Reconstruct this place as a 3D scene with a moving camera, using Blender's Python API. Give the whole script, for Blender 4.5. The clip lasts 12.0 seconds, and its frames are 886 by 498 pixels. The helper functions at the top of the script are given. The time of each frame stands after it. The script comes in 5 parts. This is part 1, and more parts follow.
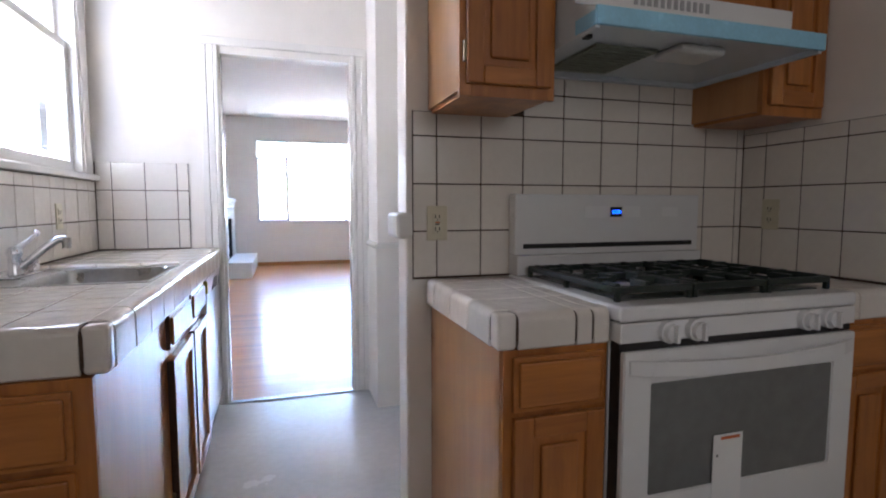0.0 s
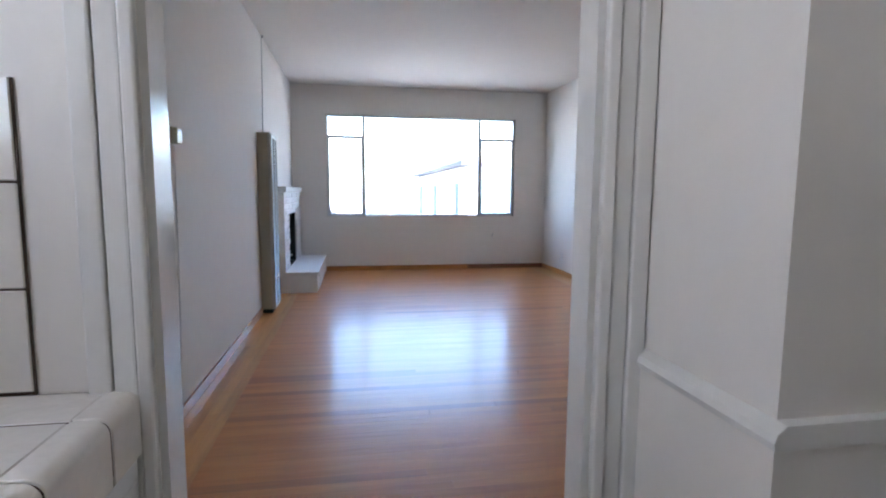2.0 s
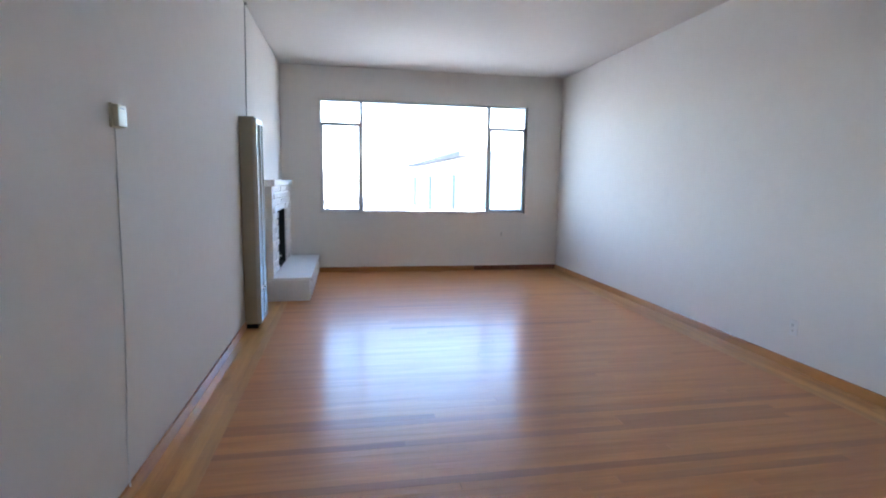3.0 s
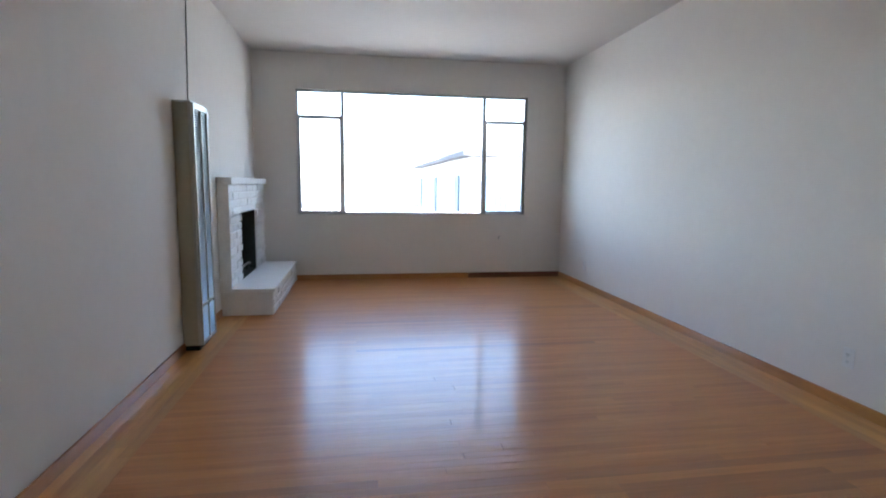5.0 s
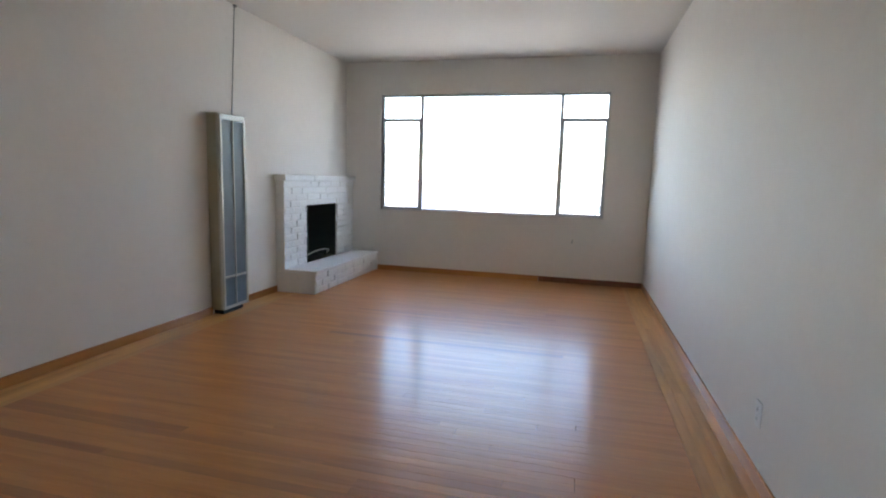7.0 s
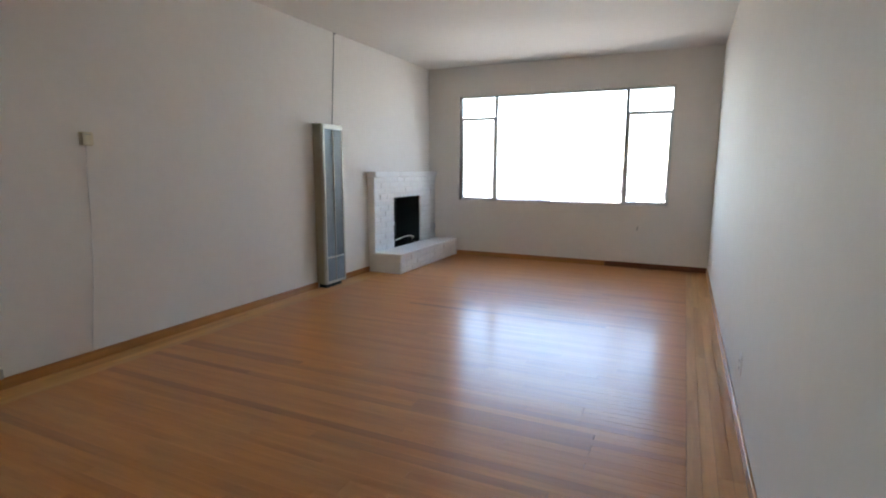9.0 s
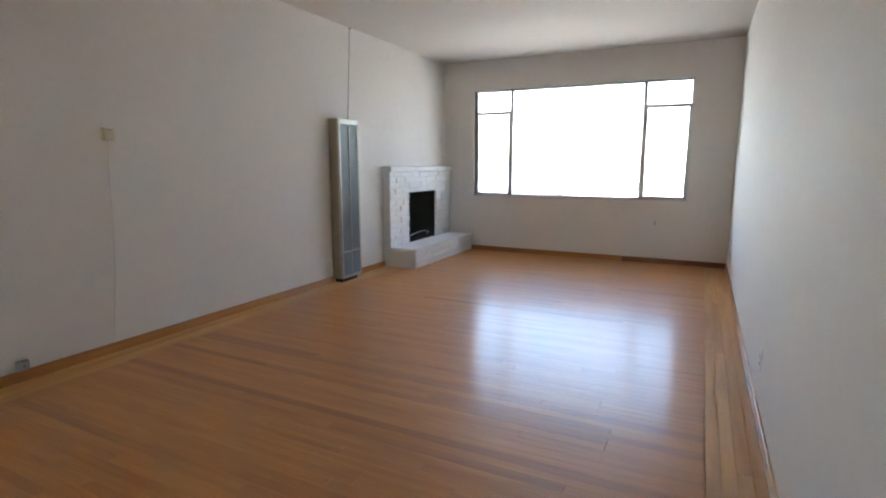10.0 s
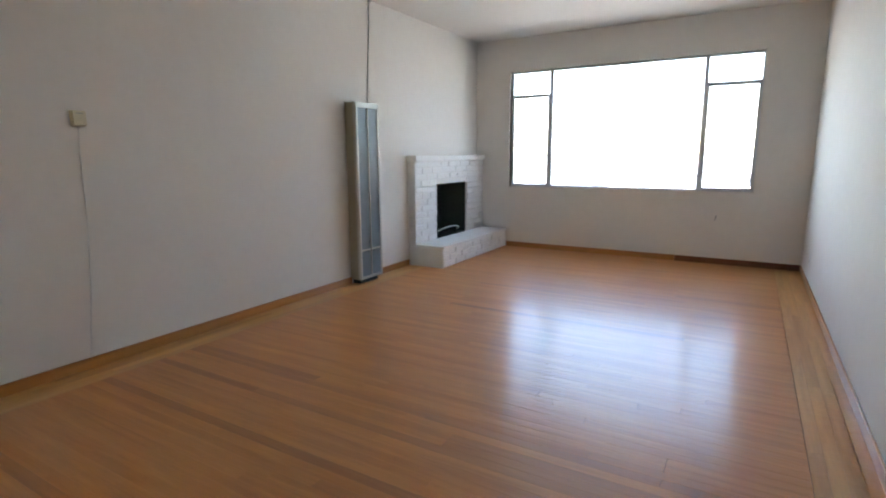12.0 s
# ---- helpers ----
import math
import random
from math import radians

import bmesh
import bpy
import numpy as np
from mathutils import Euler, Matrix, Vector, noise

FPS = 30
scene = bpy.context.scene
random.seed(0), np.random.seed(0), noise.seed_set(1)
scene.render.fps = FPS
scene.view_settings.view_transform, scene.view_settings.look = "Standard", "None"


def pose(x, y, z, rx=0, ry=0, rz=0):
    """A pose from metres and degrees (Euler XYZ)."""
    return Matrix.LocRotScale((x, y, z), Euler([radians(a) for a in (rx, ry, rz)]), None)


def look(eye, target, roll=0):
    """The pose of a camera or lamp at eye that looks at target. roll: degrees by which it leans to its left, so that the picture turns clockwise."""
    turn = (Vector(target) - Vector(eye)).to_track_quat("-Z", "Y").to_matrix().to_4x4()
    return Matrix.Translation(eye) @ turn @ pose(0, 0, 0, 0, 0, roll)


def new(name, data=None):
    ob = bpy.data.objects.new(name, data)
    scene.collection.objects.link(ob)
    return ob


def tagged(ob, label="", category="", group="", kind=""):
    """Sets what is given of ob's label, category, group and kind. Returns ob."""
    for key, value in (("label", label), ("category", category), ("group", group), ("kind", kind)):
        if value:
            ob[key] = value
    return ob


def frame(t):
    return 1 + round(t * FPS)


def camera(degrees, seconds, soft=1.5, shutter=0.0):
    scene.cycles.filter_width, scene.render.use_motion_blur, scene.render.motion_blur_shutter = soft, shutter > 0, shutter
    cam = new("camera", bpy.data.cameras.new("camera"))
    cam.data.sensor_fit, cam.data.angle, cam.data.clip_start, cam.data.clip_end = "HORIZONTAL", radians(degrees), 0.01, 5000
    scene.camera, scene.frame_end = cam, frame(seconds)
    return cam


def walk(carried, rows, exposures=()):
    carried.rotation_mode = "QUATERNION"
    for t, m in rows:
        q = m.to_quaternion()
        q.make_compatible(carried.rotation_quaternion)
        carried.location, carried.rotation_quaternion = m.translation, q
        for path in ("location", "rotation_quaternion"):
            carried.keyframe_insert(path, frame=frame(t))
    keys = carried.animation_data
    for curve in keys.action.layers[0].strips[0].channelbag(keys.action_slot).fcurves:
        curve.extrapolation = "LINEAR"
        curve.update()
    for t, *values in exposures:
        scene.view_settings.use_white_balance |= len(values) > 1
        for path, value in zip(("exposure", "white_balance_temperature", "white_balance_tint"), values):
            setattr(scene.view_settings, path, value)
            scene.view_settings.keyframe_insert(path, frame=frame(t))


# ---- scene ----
cam = camera(81.0, 12.0, 2.0)
PATH = [
    (0, (0.230, 0.360, 1.169), (0.819, 2.264, 1.001), 0.0),
    (0.5, (0.155, 0.957, 1.188), (0.553, 2.909, 1.009), -0.0),
    (1, (0.180, 1.598, 1.184), (0.546, 3.555, 0.995), 0.1),
    (1.5, (0.214, 2.198, 1.219), (0.555, 4.158, 1.017), 0.0),
    (2, (0.222, 2.720, 1.240), (0.550, 4.680, 1.021), 0.4),
    (2.5, (0.198, 3.140, 1.304), (0.546, 5.093, 1.047), 0.9),
    (3, (0.146, 3.487, 1.292), (0.508, 5.437, 1.037), 0.9),
    (5, (0.548, 4.145, 1.248), (0.866, 6.104, 1.001), 0.7),
    (5.5, (0.972, 4.234, 1.249), (1.141, 6.218, 1.052), 0.9),
    (6, (1.495, 4.257, 1.291), (1.471, 6.246, 1.086), 1.0),
    (6.5, (2.009, 4.210, 1.278), (1.734, 6.178, 1.055), 1.7),
    (7, (2.465, 4.131, 1.280), (1.968, 6.050, 1.016), 1.6),
    (9, (2.945, 3.492, 1.336), (2.117, 5.286, 1.029), 0.2),
    (9.5, (2.935, 3.477, 1.328), (2.076, 5.256, 1.017), 0.2),
    (10, (2.940, 3.487, 1.322), (2.062, 5.255, 0.999), 0.0),
    (10.5, (2.937, 3.510, 1.294), (2.052, 5.273, 0.968), -0.1),
    (11, (2.872, 3.621, 1.295), (2.014, 5.396, 0.959), -0.2),
    (11.5, (2.801, 3.847, 1.290), (1.977, 5.635, 0.943), -0.3),
    (12, (2.726, 4.091, 1.297), (1.726, 5.786, 0.940), -0.4),
]
EXPOSURE = [(0.0, 5.2, 5800, 16), (0.5, 4.92, 5850, 16), (1.0, 4.5, 6000, 16), (1.5, 4.25, 5950, 16), (2.0, 4.18, 5850, 13), (2.5, 4.32, 5700, 12), (3.0, 4.28, 5800, 11), (5.0, 3.92, 6100, 10), (6.0, 3.86, 6400, 9), (9.0, 4.06, 6800, 10), (12.0, 4.16, 6700, 9)]
walk(cam, [(t, look(eye, target, roll)) for t, eye, target, roll in PATH], EXPOSURE)

# ---- world and light ----
SUN_UP, SUN_ROUND = radians(50), radians(163)
world = bpy.data.worlds.new("sky")
scene.world = world
world.use_nodes = True
wn = world.node_tree
sky = wn.nodes.new("ShaderNodeTexSky")
sky.sky_type, sky.sun_disc = "NISHITA", False
sky.sun_elevation, sky.sun_rotation = SUN_UP, SUN_ROUND
wn.links.new(sky.outputs[0], wn.nodes["Background"].inputs[0])
wn.nodes["Background"].inputs[1].default_value = 0.15
sun = new("sun", bpy.data.lights.new("sun", "SUN"))
sun.data.energy, sun.data.angle, sun.data.color = 5.0, radians(0.5), (1.0, 0.96, 0.9)
sun_dir = Vector((math.sin(SUN_ROUND) * math.cos(SUN_UP), math.cos(SUN_ROUND) * math.cos(SUN_UP), math.sin(SUN_UP)))
sun.matrix_world = look(sun_dir * 30, (0, 0, 0))

def area_lamp(name, eye, target, wide, high, power, color):
    """An area lamp added to stand in for daylight."""
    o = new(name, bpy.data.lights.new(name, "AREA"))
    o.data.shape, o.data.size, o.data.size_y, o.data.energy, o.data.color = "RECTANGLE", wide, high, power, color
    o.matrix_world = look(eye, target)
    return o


# Added fill lamp behind the camera, brightening the kitchen; no window is known there.
area_lamp("kitchen_back_fill", (0.75, -1.27, 1.65), (0.75, 2.0, 1.2), 1.7, 1.3, 0.32, (1.0, 0.93, 0.83))
area_lamp("kitchen_window_daylight", (-0.86, 2.9, 2.22), (0.1, 2.7, 1.3), 0.85, 0.46, 0.15, (1.0, 0.92, 0.82))
# ---- plan, in metres ----
LRX0, LRX1, LRY0, LRY1, CEIL = -0.73, 3.287, 3.66, 10.93, 2.83
KX0, KX1, KYN, KYS = -0.73, 2.0, 3.585, -1.3
DOOR0, DOOR1, DOORH = -0.095, 0.645, 2.03
WX0, WX1, WZ0, WZ1 = -0.213, 2.76, 0.858, 2.393
STOVE_Y = 2.014
TILE = 0.1555


# ---- materials ----
def material(name, color, rough=0.5, metal=0.0, mottle=0.04, scale=3.0, bump=0.0, bump_scale=60.0, coat=0.0, coat_rough=0.1, dirt=None, per_object=0.0):
    m = bpy.data.materials.new(name)
    m.use_nodes = True
    t = m.node_tree
    b = t.nodes["Principled BSDF"]
    b.inputs["Roughness"].default_value, b.inputs["Metallic"].default_value = rough, metal
    b.inputs["Coat Weight"].default_value, b.inputs["Coat Roughness"].default_value = coat, coat_rough
    tc = t.nodes.new("ShaderNodeTexCoord")
    n1, n2 = t.nodes.new("ShaderNodeTexNoise"), t.nodes.new("ShaderNodeTexNoise")
    n1.inputs["Scale"].default_value, n2.inputs["Scale"].default_value = scale, scale * 9
    n1.inputs["Detail"].default_value = 5
    t.links.new(tc.outputs["Object"], n1.inputs["Vector"])
    t.links.new(tc.outputs["Object"], n2.inputs["Vector"])
    add = t.nodes.new("ShaderNodeMath")
    add.operation = "ADD"
    t.links.new(n1.outputs[0], add.inputs[0])
    t.links.new(n2.outputs[0], add.inputs[1])
    last = add.outputs[0]
    if per_object:
        info, mul = t.nodes.new("ShaderNodeObjectInfo"), t.nodes.new("ShaderNodeMath")
        mul.operation = "MULTIPLY_ADD"
        mul.inputs[1].default_value = per_object
        t.links.new(info.outputs["Random"], mul.inputs[0])
        t.links.new(last, mul.inputs[2])
        last = mul.outputs[0]
    ramp = t.nodes.new("ShaderNodeMapRange")
    ramp.inputs["From Min"].default_value, ramp.inputs["From Max"].default_value = 0.6, 1.4 + per_object
    ramp.inputs["To Min"].default_value, ramp.inputs["To Max"].default_value = 1 - mottle, 1 + mottle
    t.links.new(last, ramp.inputs["Value"])
    mix = t.nodes.new("ShaderNodeMix")
    mix.data_type, mix.blend_type = "RGBA", "MULTIPLY"
    mix.inputs[0].default_value = 1
    mix.inputs[6].default_value = (*color, 1)
    t.links.new(ramp.outputs[0], mix.inputs[7])
    t.links.new(mix.outputs[2], b.inputs["Base Color"])
    rr = t.nodes.new("ShaderNodeMapRange")
    rr.inputs["From Min"].default_value, rr.inputs["From Max"].default_value = 0.3, 0.7
    rr.inputs["To Min"].default_value, rr.inputs["To Max"].default_value = rough * 0.88, min(1, rough * 1.12)
    t.links.new(n1.outputs[0], rr.inputs["Value"])
    t.links.new(rr.outputs[0], b.inputs["Roughness"])
    if bump:
        n3, bp = t.nodes.new("ShaderNodeTexNoise"), t.nodes.new("ShaderNodeBump")
        n3.inputs["Scale"].default_value, n3.inputs["Detail"].default_value = bump_scale, 3
        bp.inputs["Strength"].default_value, bp.inputs["Distance"].default_value = 1.0, bump
        t.links.new(tc.outputs["Object"], n3.inputs["Vector"])
        t.links.new(n3.outputs[0], bp.inputs["Height"])
        t.links.new(bp.outputs[0], b.inputs["Normal"])
        if coat:
            t.links.new(bp.outputs[0], b.inputs["Coat Normal"])
    return m


def wood(name, dark, light, along=(1.2, 14, 14), rough=0.35, coat=0.3, coat_rough=0.12, tone=0.5, wave=0.0, hue=0.0):
    m = bpy.data.materials.new(name)
    m.use_nodes = True
    t = m.node_tree
    b = t.nodes["Principled BSDF"]
    b.inputs["Roughness"].default_value = rough
    b.inputs["Coat Weight"].default_value, b.inputs["Coat Roughness"].default_value = coat, coat_rough
    tc, info = t.nodes.new("ShaderNodeTexCoord"), t.nodes.new("ShaderNodeObjectInfo")
    shift, size = t.nodes.new("ShaderNodeVectorMath"), t.nodes.new("ShaderNodeVectorMath")
    scale = t.nodes.new("ShaderNodeVectorMath")
    scale.operation, size.operation, shift.operation = "SCALE", "MULTIPLY", "ADD"
    scale.inputs[0].default_value = (37, 11, 5)
    t.links.new(info.outputs["Random"], scale.inputs["Scale"])
    t.links.new(tc.outputs["Object"], shift.inputs[0])
    t.links.new(scale.outputs[0], shift.inputs[1])
    t.links.new(shift.outputs[0], size.inputs[0])
    size.inputs[1].default_value = along
    n1, n2 = t.nodes.new("ShaderNodeTexNoise"), t.nodes.new("ShaderNodeTexNoise")
    n1.inputs["Scale"].default_value, n1.inputs["Detail"].default_value, n1.inputs["Distortion"].default_value = 1.2, 4, 0.6
    n2.inputs["Scale"].default_value, n2.inputs["Detail"].default_value = 7, 3
    t.links.new(size.outputs[0], n1.inputs["Vector"])
    t.links.new(size.outputs[0], n2.inputs["Vector"])
    mixn = t.nodes.new("ShaderNodeMath")
    mixn.operation = "MULTIPLY_ADD"
    mixn.inputs[1].default_value = 0.35
    t.links.new(n2.outputs[0], mixn.inputs[0])
    t.links.new(n1.outputs[0], mixn.inputs[2])
    tn = t.nodes.new("ShaderNodeMath")
    tn.operation = "MULTIPLY_ADD"
    tn.inputs[1].default_value = tone
    t.links.new(info.outputs["Random"], tn.inputs[0])
    t.links.new(mixn.outputs[0], tn.inputs[2])
    mr = t.nodes.new("ShaderNodeMapRange")
    mr.inputs["From Min"].default_value, mr.inputs["From Max"].default_value = 0.4, 0.95 + tone
    t.links.new(tn.outputs[0], mr.inputs["Value"])
    mix = t.nodes.new("ShaderNodeMix")
    mix.data_type = "RGBA"
    mix.inputs[6].default_value, mix.inputs[7].default_value = (*dark, 1), (*light, 1)
    t.links.new(mr.outputs[0], mix.inputs[0])
    t.links.new(mix.outputs[2], b.inputs["Base Color"])
    n3, bp = t.nodes.new("ShaderNodeTexNoise"), t.nodes.new("ShaderNodeBump")
    bp.inputs["Strength"].default_value, bp.inputs["Distance"].default_value = 1.0, 0.0004
    n3.inputs["Scale"].default_value = 5
    t.links.new(size.outputs[0], n3.inputs["Vector"])
    t.links.new(n3.outputs[0], bp.inputs["Height"])
    t.links.new(bp.outputs[0], b.inputs["Normal"])
    if wave:
        n4, bw, tg = t.nodes.new("ShaderNodeTexNoise"), t.nodes.new("ShaderNodeBump"), t.nodes.new("ShaderNodeNewGeometry")
        vm = t.nodes.new("ShaderNodeVectorMath")
        vm.operation = "MULTIPLY"
        vm.inputs[1].default_value = (2.5, 22, 1)
        t.links.new(tg.outputs["Position"], vm.inputs[0])
        t.links.new(vm.outputs[0], n4.inputs["Vector"])
        n4.inputs["Scale"].default_value, n4.inputs["Detail"].default_value = 1.0, 3
        bw.inputs["Distance"].default_value = wave
        t.links.new(n4.outputs[0], bw.inputs["Height"])
        t.links.new(bw.outputs[0], b.inputs["Coat Normal"])
        t.links.new(bw.outputs[0], bp.inputs["Normal"])
    return m


def emitter(name, color, strength):
    m = material(name, color, 0.4)
    b = m.node_tree.nodes["Principled BSDF"]
    b.inputs["Emission Color"].default_value, b.inputs["Emission Strength"].default_value = (*color, 1), strength
    return m


def clear_glass(name, rough=0.0, tint=(1, 1, 1)):
    m = bpy.data.materials.new(name)
    m.use_nodes = True
    b = m.node_tree.nodes["Principled BSDF"]
    b.inputs["Base Color"].default_value = (*tint, 1)
    b.inputs["Roughness"].default_value, b.inputs["Transmission Weight"].default_value = rough, 1.0
    b.inputs["IOR"].default_value = 1.45
    return m


WALL = material("wall_paint", (0.80, 0.77, 0.73), 0.78, mottle=0.02, scale=1.2, bump=0.0012, bump_scale=35)
KWALL = material("kitchen_enamel", (0.80, 0.755, 0.695), 0.32, mottle=0.02, scale=1.5, bump=0.001, bump_scale=25)
CEILING = material("ceiling_paint", (0.73, 0.705, 0.675), 0.75, mottle=0.02, scale=1.0, bump=0.001, bump_scale=40)
TRIM = material("trim_gloss_paint", (0.80, 0.775, 0.73), 0.22, mottle=0.025, scale=4, bump=0.0006, bump_scale=30)
CUPB = material("cupboard_paint", (0.78, 0.75, 0.70), 0.38, mottle=0.03, scale=4, bump=0.0006, bump_scale=30)
BRICKP = material("painted_brick", (0.92, 0.915, 0.90), 0.42, mottle=0.06, scale=9, bump=0.02, bump_scale=30, per_object=0.4)
SLABP = material("painted_hearth_slab", (0.92, 0.92, 0.91), 0.55, mottle=0.04, scale=6, bump=0.001, bump_scale=25)
MORTARP = material("painted_mortar", (0.86, 0.85, 0.83), 0.6, mottle=0.06, scale=9, bump=0.004, bump_scale=60)
SOOT = material("sooty_firebrick", (0.032, 0.042, 0.038), 0.85, mottle=0.5, scale=6, bump=0.004, bump_scale=30)
TILEM = material("glazed_tile", (0.76, 0.71, 0.64), 0.12, mottle=0.05, scale=5, bump=0.0024, bump_scale=16, per_object=0.5)
GROUT = material("dark_grout", (0.07, 0.045, 0.03), 0.9, mottle=0.4, scale=14)
OAK = wood("honey_oak", (0.23, 0.072, 0.010), (0.55, 0.205, 0.034), along=(14, 14, 1.6), rough=0.38, coat=0.35, coat_rough=0.2, tone=0.15)
OAKH = wood("honey_oak_across", (0.23, 0.072, 0.010), (0.55, 0.205, 0.034), along=(1.6, 14, 14), rough=0.38, coat=0.35, coat_rough=0.2, tone=0.15)
OAKP = wood("oak_side_panel", (0.40, 0.165, 0.04), (0.55, 0.25, 0.07), along=(10, 10, 1.2), rough=0.3, coat=1.0, coat_rough=0.14, tone=0.05)
OAKS = wood("varnished_oak_doors", (0.20, 0.075, 0.018), (0.46, 0.19, 0.05), along=(14, 14, 1.6), rough=0.3, coat=1.0, coat_rough=0.12, tone=0.15)
DARKEDGE = material("worn_dark_wood", (0.05, 0.022, 0.01), 0.5, mottle=0.5, scale=25)
FLOORM = wood("oak_floor", (0.48, 0.180, 0.044), (0.71, 0.305, 0.088), along=(1.0, 12, 1), rough=0.42, coat=0.30, coat_rough=0.125, tone=0.16, wave=0.0024)
BORDERL = wood("oak_border_light", (0.50, 0.235, 0.07), (0.76, 0.39, 0.135), along=(1.0, 12, 1), rough=0.42, coat=0.30, coat_rough=0.125, tone=0.12, wave=0.0019)
FLOORD = wood("oak_floor_dark_boards", (0.37, 0.142, 0.038), (0.58, 0.245, 0.075), along=(1.0, 12, 1), rough=0.42, coat=0.30, coat_rough=0.125, tone=0.2, wave=0.0019)
BORDERM = wood("oak_border", (0.52, 0.235, 0.062), (0.80, 0.41, 0.13), along=(1.0, 12, 1), rough=0.42, coat=0.30, coat_rough=0.125, tone=0.25, wave=0.0019)
BASEM = wood("oak_baseboard", (0.36, 0.155, 0.042), (0.58, 0.27, 0.08), along=(1.0, 1.0, 12), rough=0.35, coat=0.4, tone=0.1)
DARKBASE = wood("dark_baseboard", (0.16, 0.065, 0.025), (0.24, 0.10, 0.04), along=(1.0, 1.0, 12), rough=0.4, coat=0.3, tone=0.1)
VINYL = material("sheet_vinyl", (0.55, 0.55, 0.55), 0.25, mottle=0.07, scale=3, bump=0.0004, bump_scale=60, coat=0.7, coat_rough=0.16)
ENAMEL = material("white_enamel", (0.78, 0.78, 0.77), 0.16, mottle=0.015, scale=3, coat=0.3)
BURNERM = material("burner_well_enamel", (0.03, 0.045, 0.038), 0.3, mottle=0.4, scale=30)
IRON = material("cast_iron", (0.010, 0.020, 0.015), 0.5, mottle=0.3, scale=30, bump=0.0008, bump_scale=200)
BLACK = material("black_gap", (0.012, 0.012, 0.013), 0.4, mottle=0.2)
OVENGLASS = material("smoked_oven_glass", (0.15, 0.155, 0.15), 0.12, mottle=0.12, coat=1.0, coat_rough=0.04)
CHROME = material("chrome", (0.75, 0.76, 0.78), 0.1, metal=1.0, mottle=0.05, scale=10)
STEEL = material("brushed_steel", (0.42, 0.42, 0.41), 0.3, metal=1.0, mottle=0.1, scale=8, bump=0.0002, bump_scale=250)
BLUEFILM = material("blue_protective_film", (0.32, 0.62, 0.80), 0.25, mottle=0.08, scale=12, bump=0.001, bump_scale=30)
HOODM = material("hood_enamel", (0.62, 0.68, 0.72), 0.25, mottle=0.03)
MESHM = material("grease_filter", (0.24, 0.27, 0.22), 0.5, metal=0.6, mottle=0.3, scale=40, bump=0.002, bump_scale=300)
LENS = material("frosted_plastic", (0.62, 0.62, 0.60), 0.5, mottle=0.05)
ALMOND = material("almond_plastic", (0.62, 0.57, 0.42), 0.4, mottle=0.04)
IVORY = material("ivory_plastic", (0.70, 0.64, 0.48), 0.4, mottle=0.04)
WHITEP = material("white_plastic", (0.78, 0.78, 0.77), 0.35, mottle=0.03)
GREYP = material("grey_plastic", (0.36, 0.36, 0.36), 0.5, mottle=0.05)
HEATM = material("beige_heater_enamel", (0.42, 0.375, 0.275), 0.42, mottle=0.05, scale=6)
HEATF = material("pale_heater_face", (0.52, 0.50, 0.45), 0.35, metal=0.1, mottle=0.08, scale=12)
GRILLE = material("heater_grille", (0.20, 0.235, 0.26), 0.45, metal=0.3, mottle=0.15, scale=14)
WINM = material("steel_window_paint", (0.66, 0.70, 0.74), 0.45, mottle=0.08, scale=12)
PAPER = material("white_paper", (0.80, 0.79, 0.76), 0.6, mottle=0.02)
PRINT = material("dark_print", (0.05, 0.05, 0.05), 0.6)
ORANGEP = material("orange_print", (0.55, 0.13, 0.03), 0.6)
YELLOW = material("yellow_sponge", (0.42, 0.34, 0.05), 0.8, mottle=0.15, scale=40, bump=0.002, bump_scale=120)
PLATEM = material("grey_metal_plate", (0.10, 0.11, 0.115), 0.5, metal=0.3, mottle=0.1, scale=20)
BRASS = material("aged_brass", (0.24, 0.19, 0.12), 0.35, metal=1.0, mottle=0.2, scale=20)
STUCCO = material("white_stucco", (0.34, 0.34, 0.335), 0.8, mottle=0.05, scale=2, bump=0.004, bump_scale=40)
SIDING = material("white_siding", (0.48, 0.48, 0.47), 0.6, mottle=0.05, scale=2)
ROOFM = material("grey_roofing", (0.05, 0.05, 0.055), 0.9, mottle=0.15, scale=2, bump=0.003, bump_scale=50)
BLUEGREY = material("blue_grey_paint", (0.035, 0.065, 0.09), 0.6, mottle=0.08, scale=3)
GROUNDM = material("pale_concrete_ground", (0.30, 0.295, 0.28), 0.9, mottle=0.15, scale=0.3)
DISPLAY = emitter("blue_display", (0.02, 0.10, 1.0), 0.14)
GLOW = emitter("lit_frosted_glass", (1.0, 0.74, 0.45), 0.3)
PANE = clear_glass("window_glass")


# ---- building blocks ----
def box(bm, x0, x1, y0, y1, z0, z1, bevel=0.0, seg=2):
    r = bmesh.ops.create_cube(bm, size=1)
    vs = r["verts"]
    for v in vs:
        v.co = Vector(((x0 + x1) / 2 + v.co.x * (x1 - x0), (y0 + y1) / 2 + v.co.y * (y1 - y0), (z0 + z1) / 2 + v.co.z * (z1 - z0)))
    if bevel:
        es = list({e for v in vs for e in v.link_edges})
        bmesh.ops.bevel(bm, geom=es, offset=bevel, segments=seg, profile=0.5, affect="EDGES")
    return vs


def boxes(*rows, bevel=0.0, seg=2):
    bm = bmesh.new()
    for r in rows:
        box(bm, *r, bevel=bevel, seg=seg)
    return bm


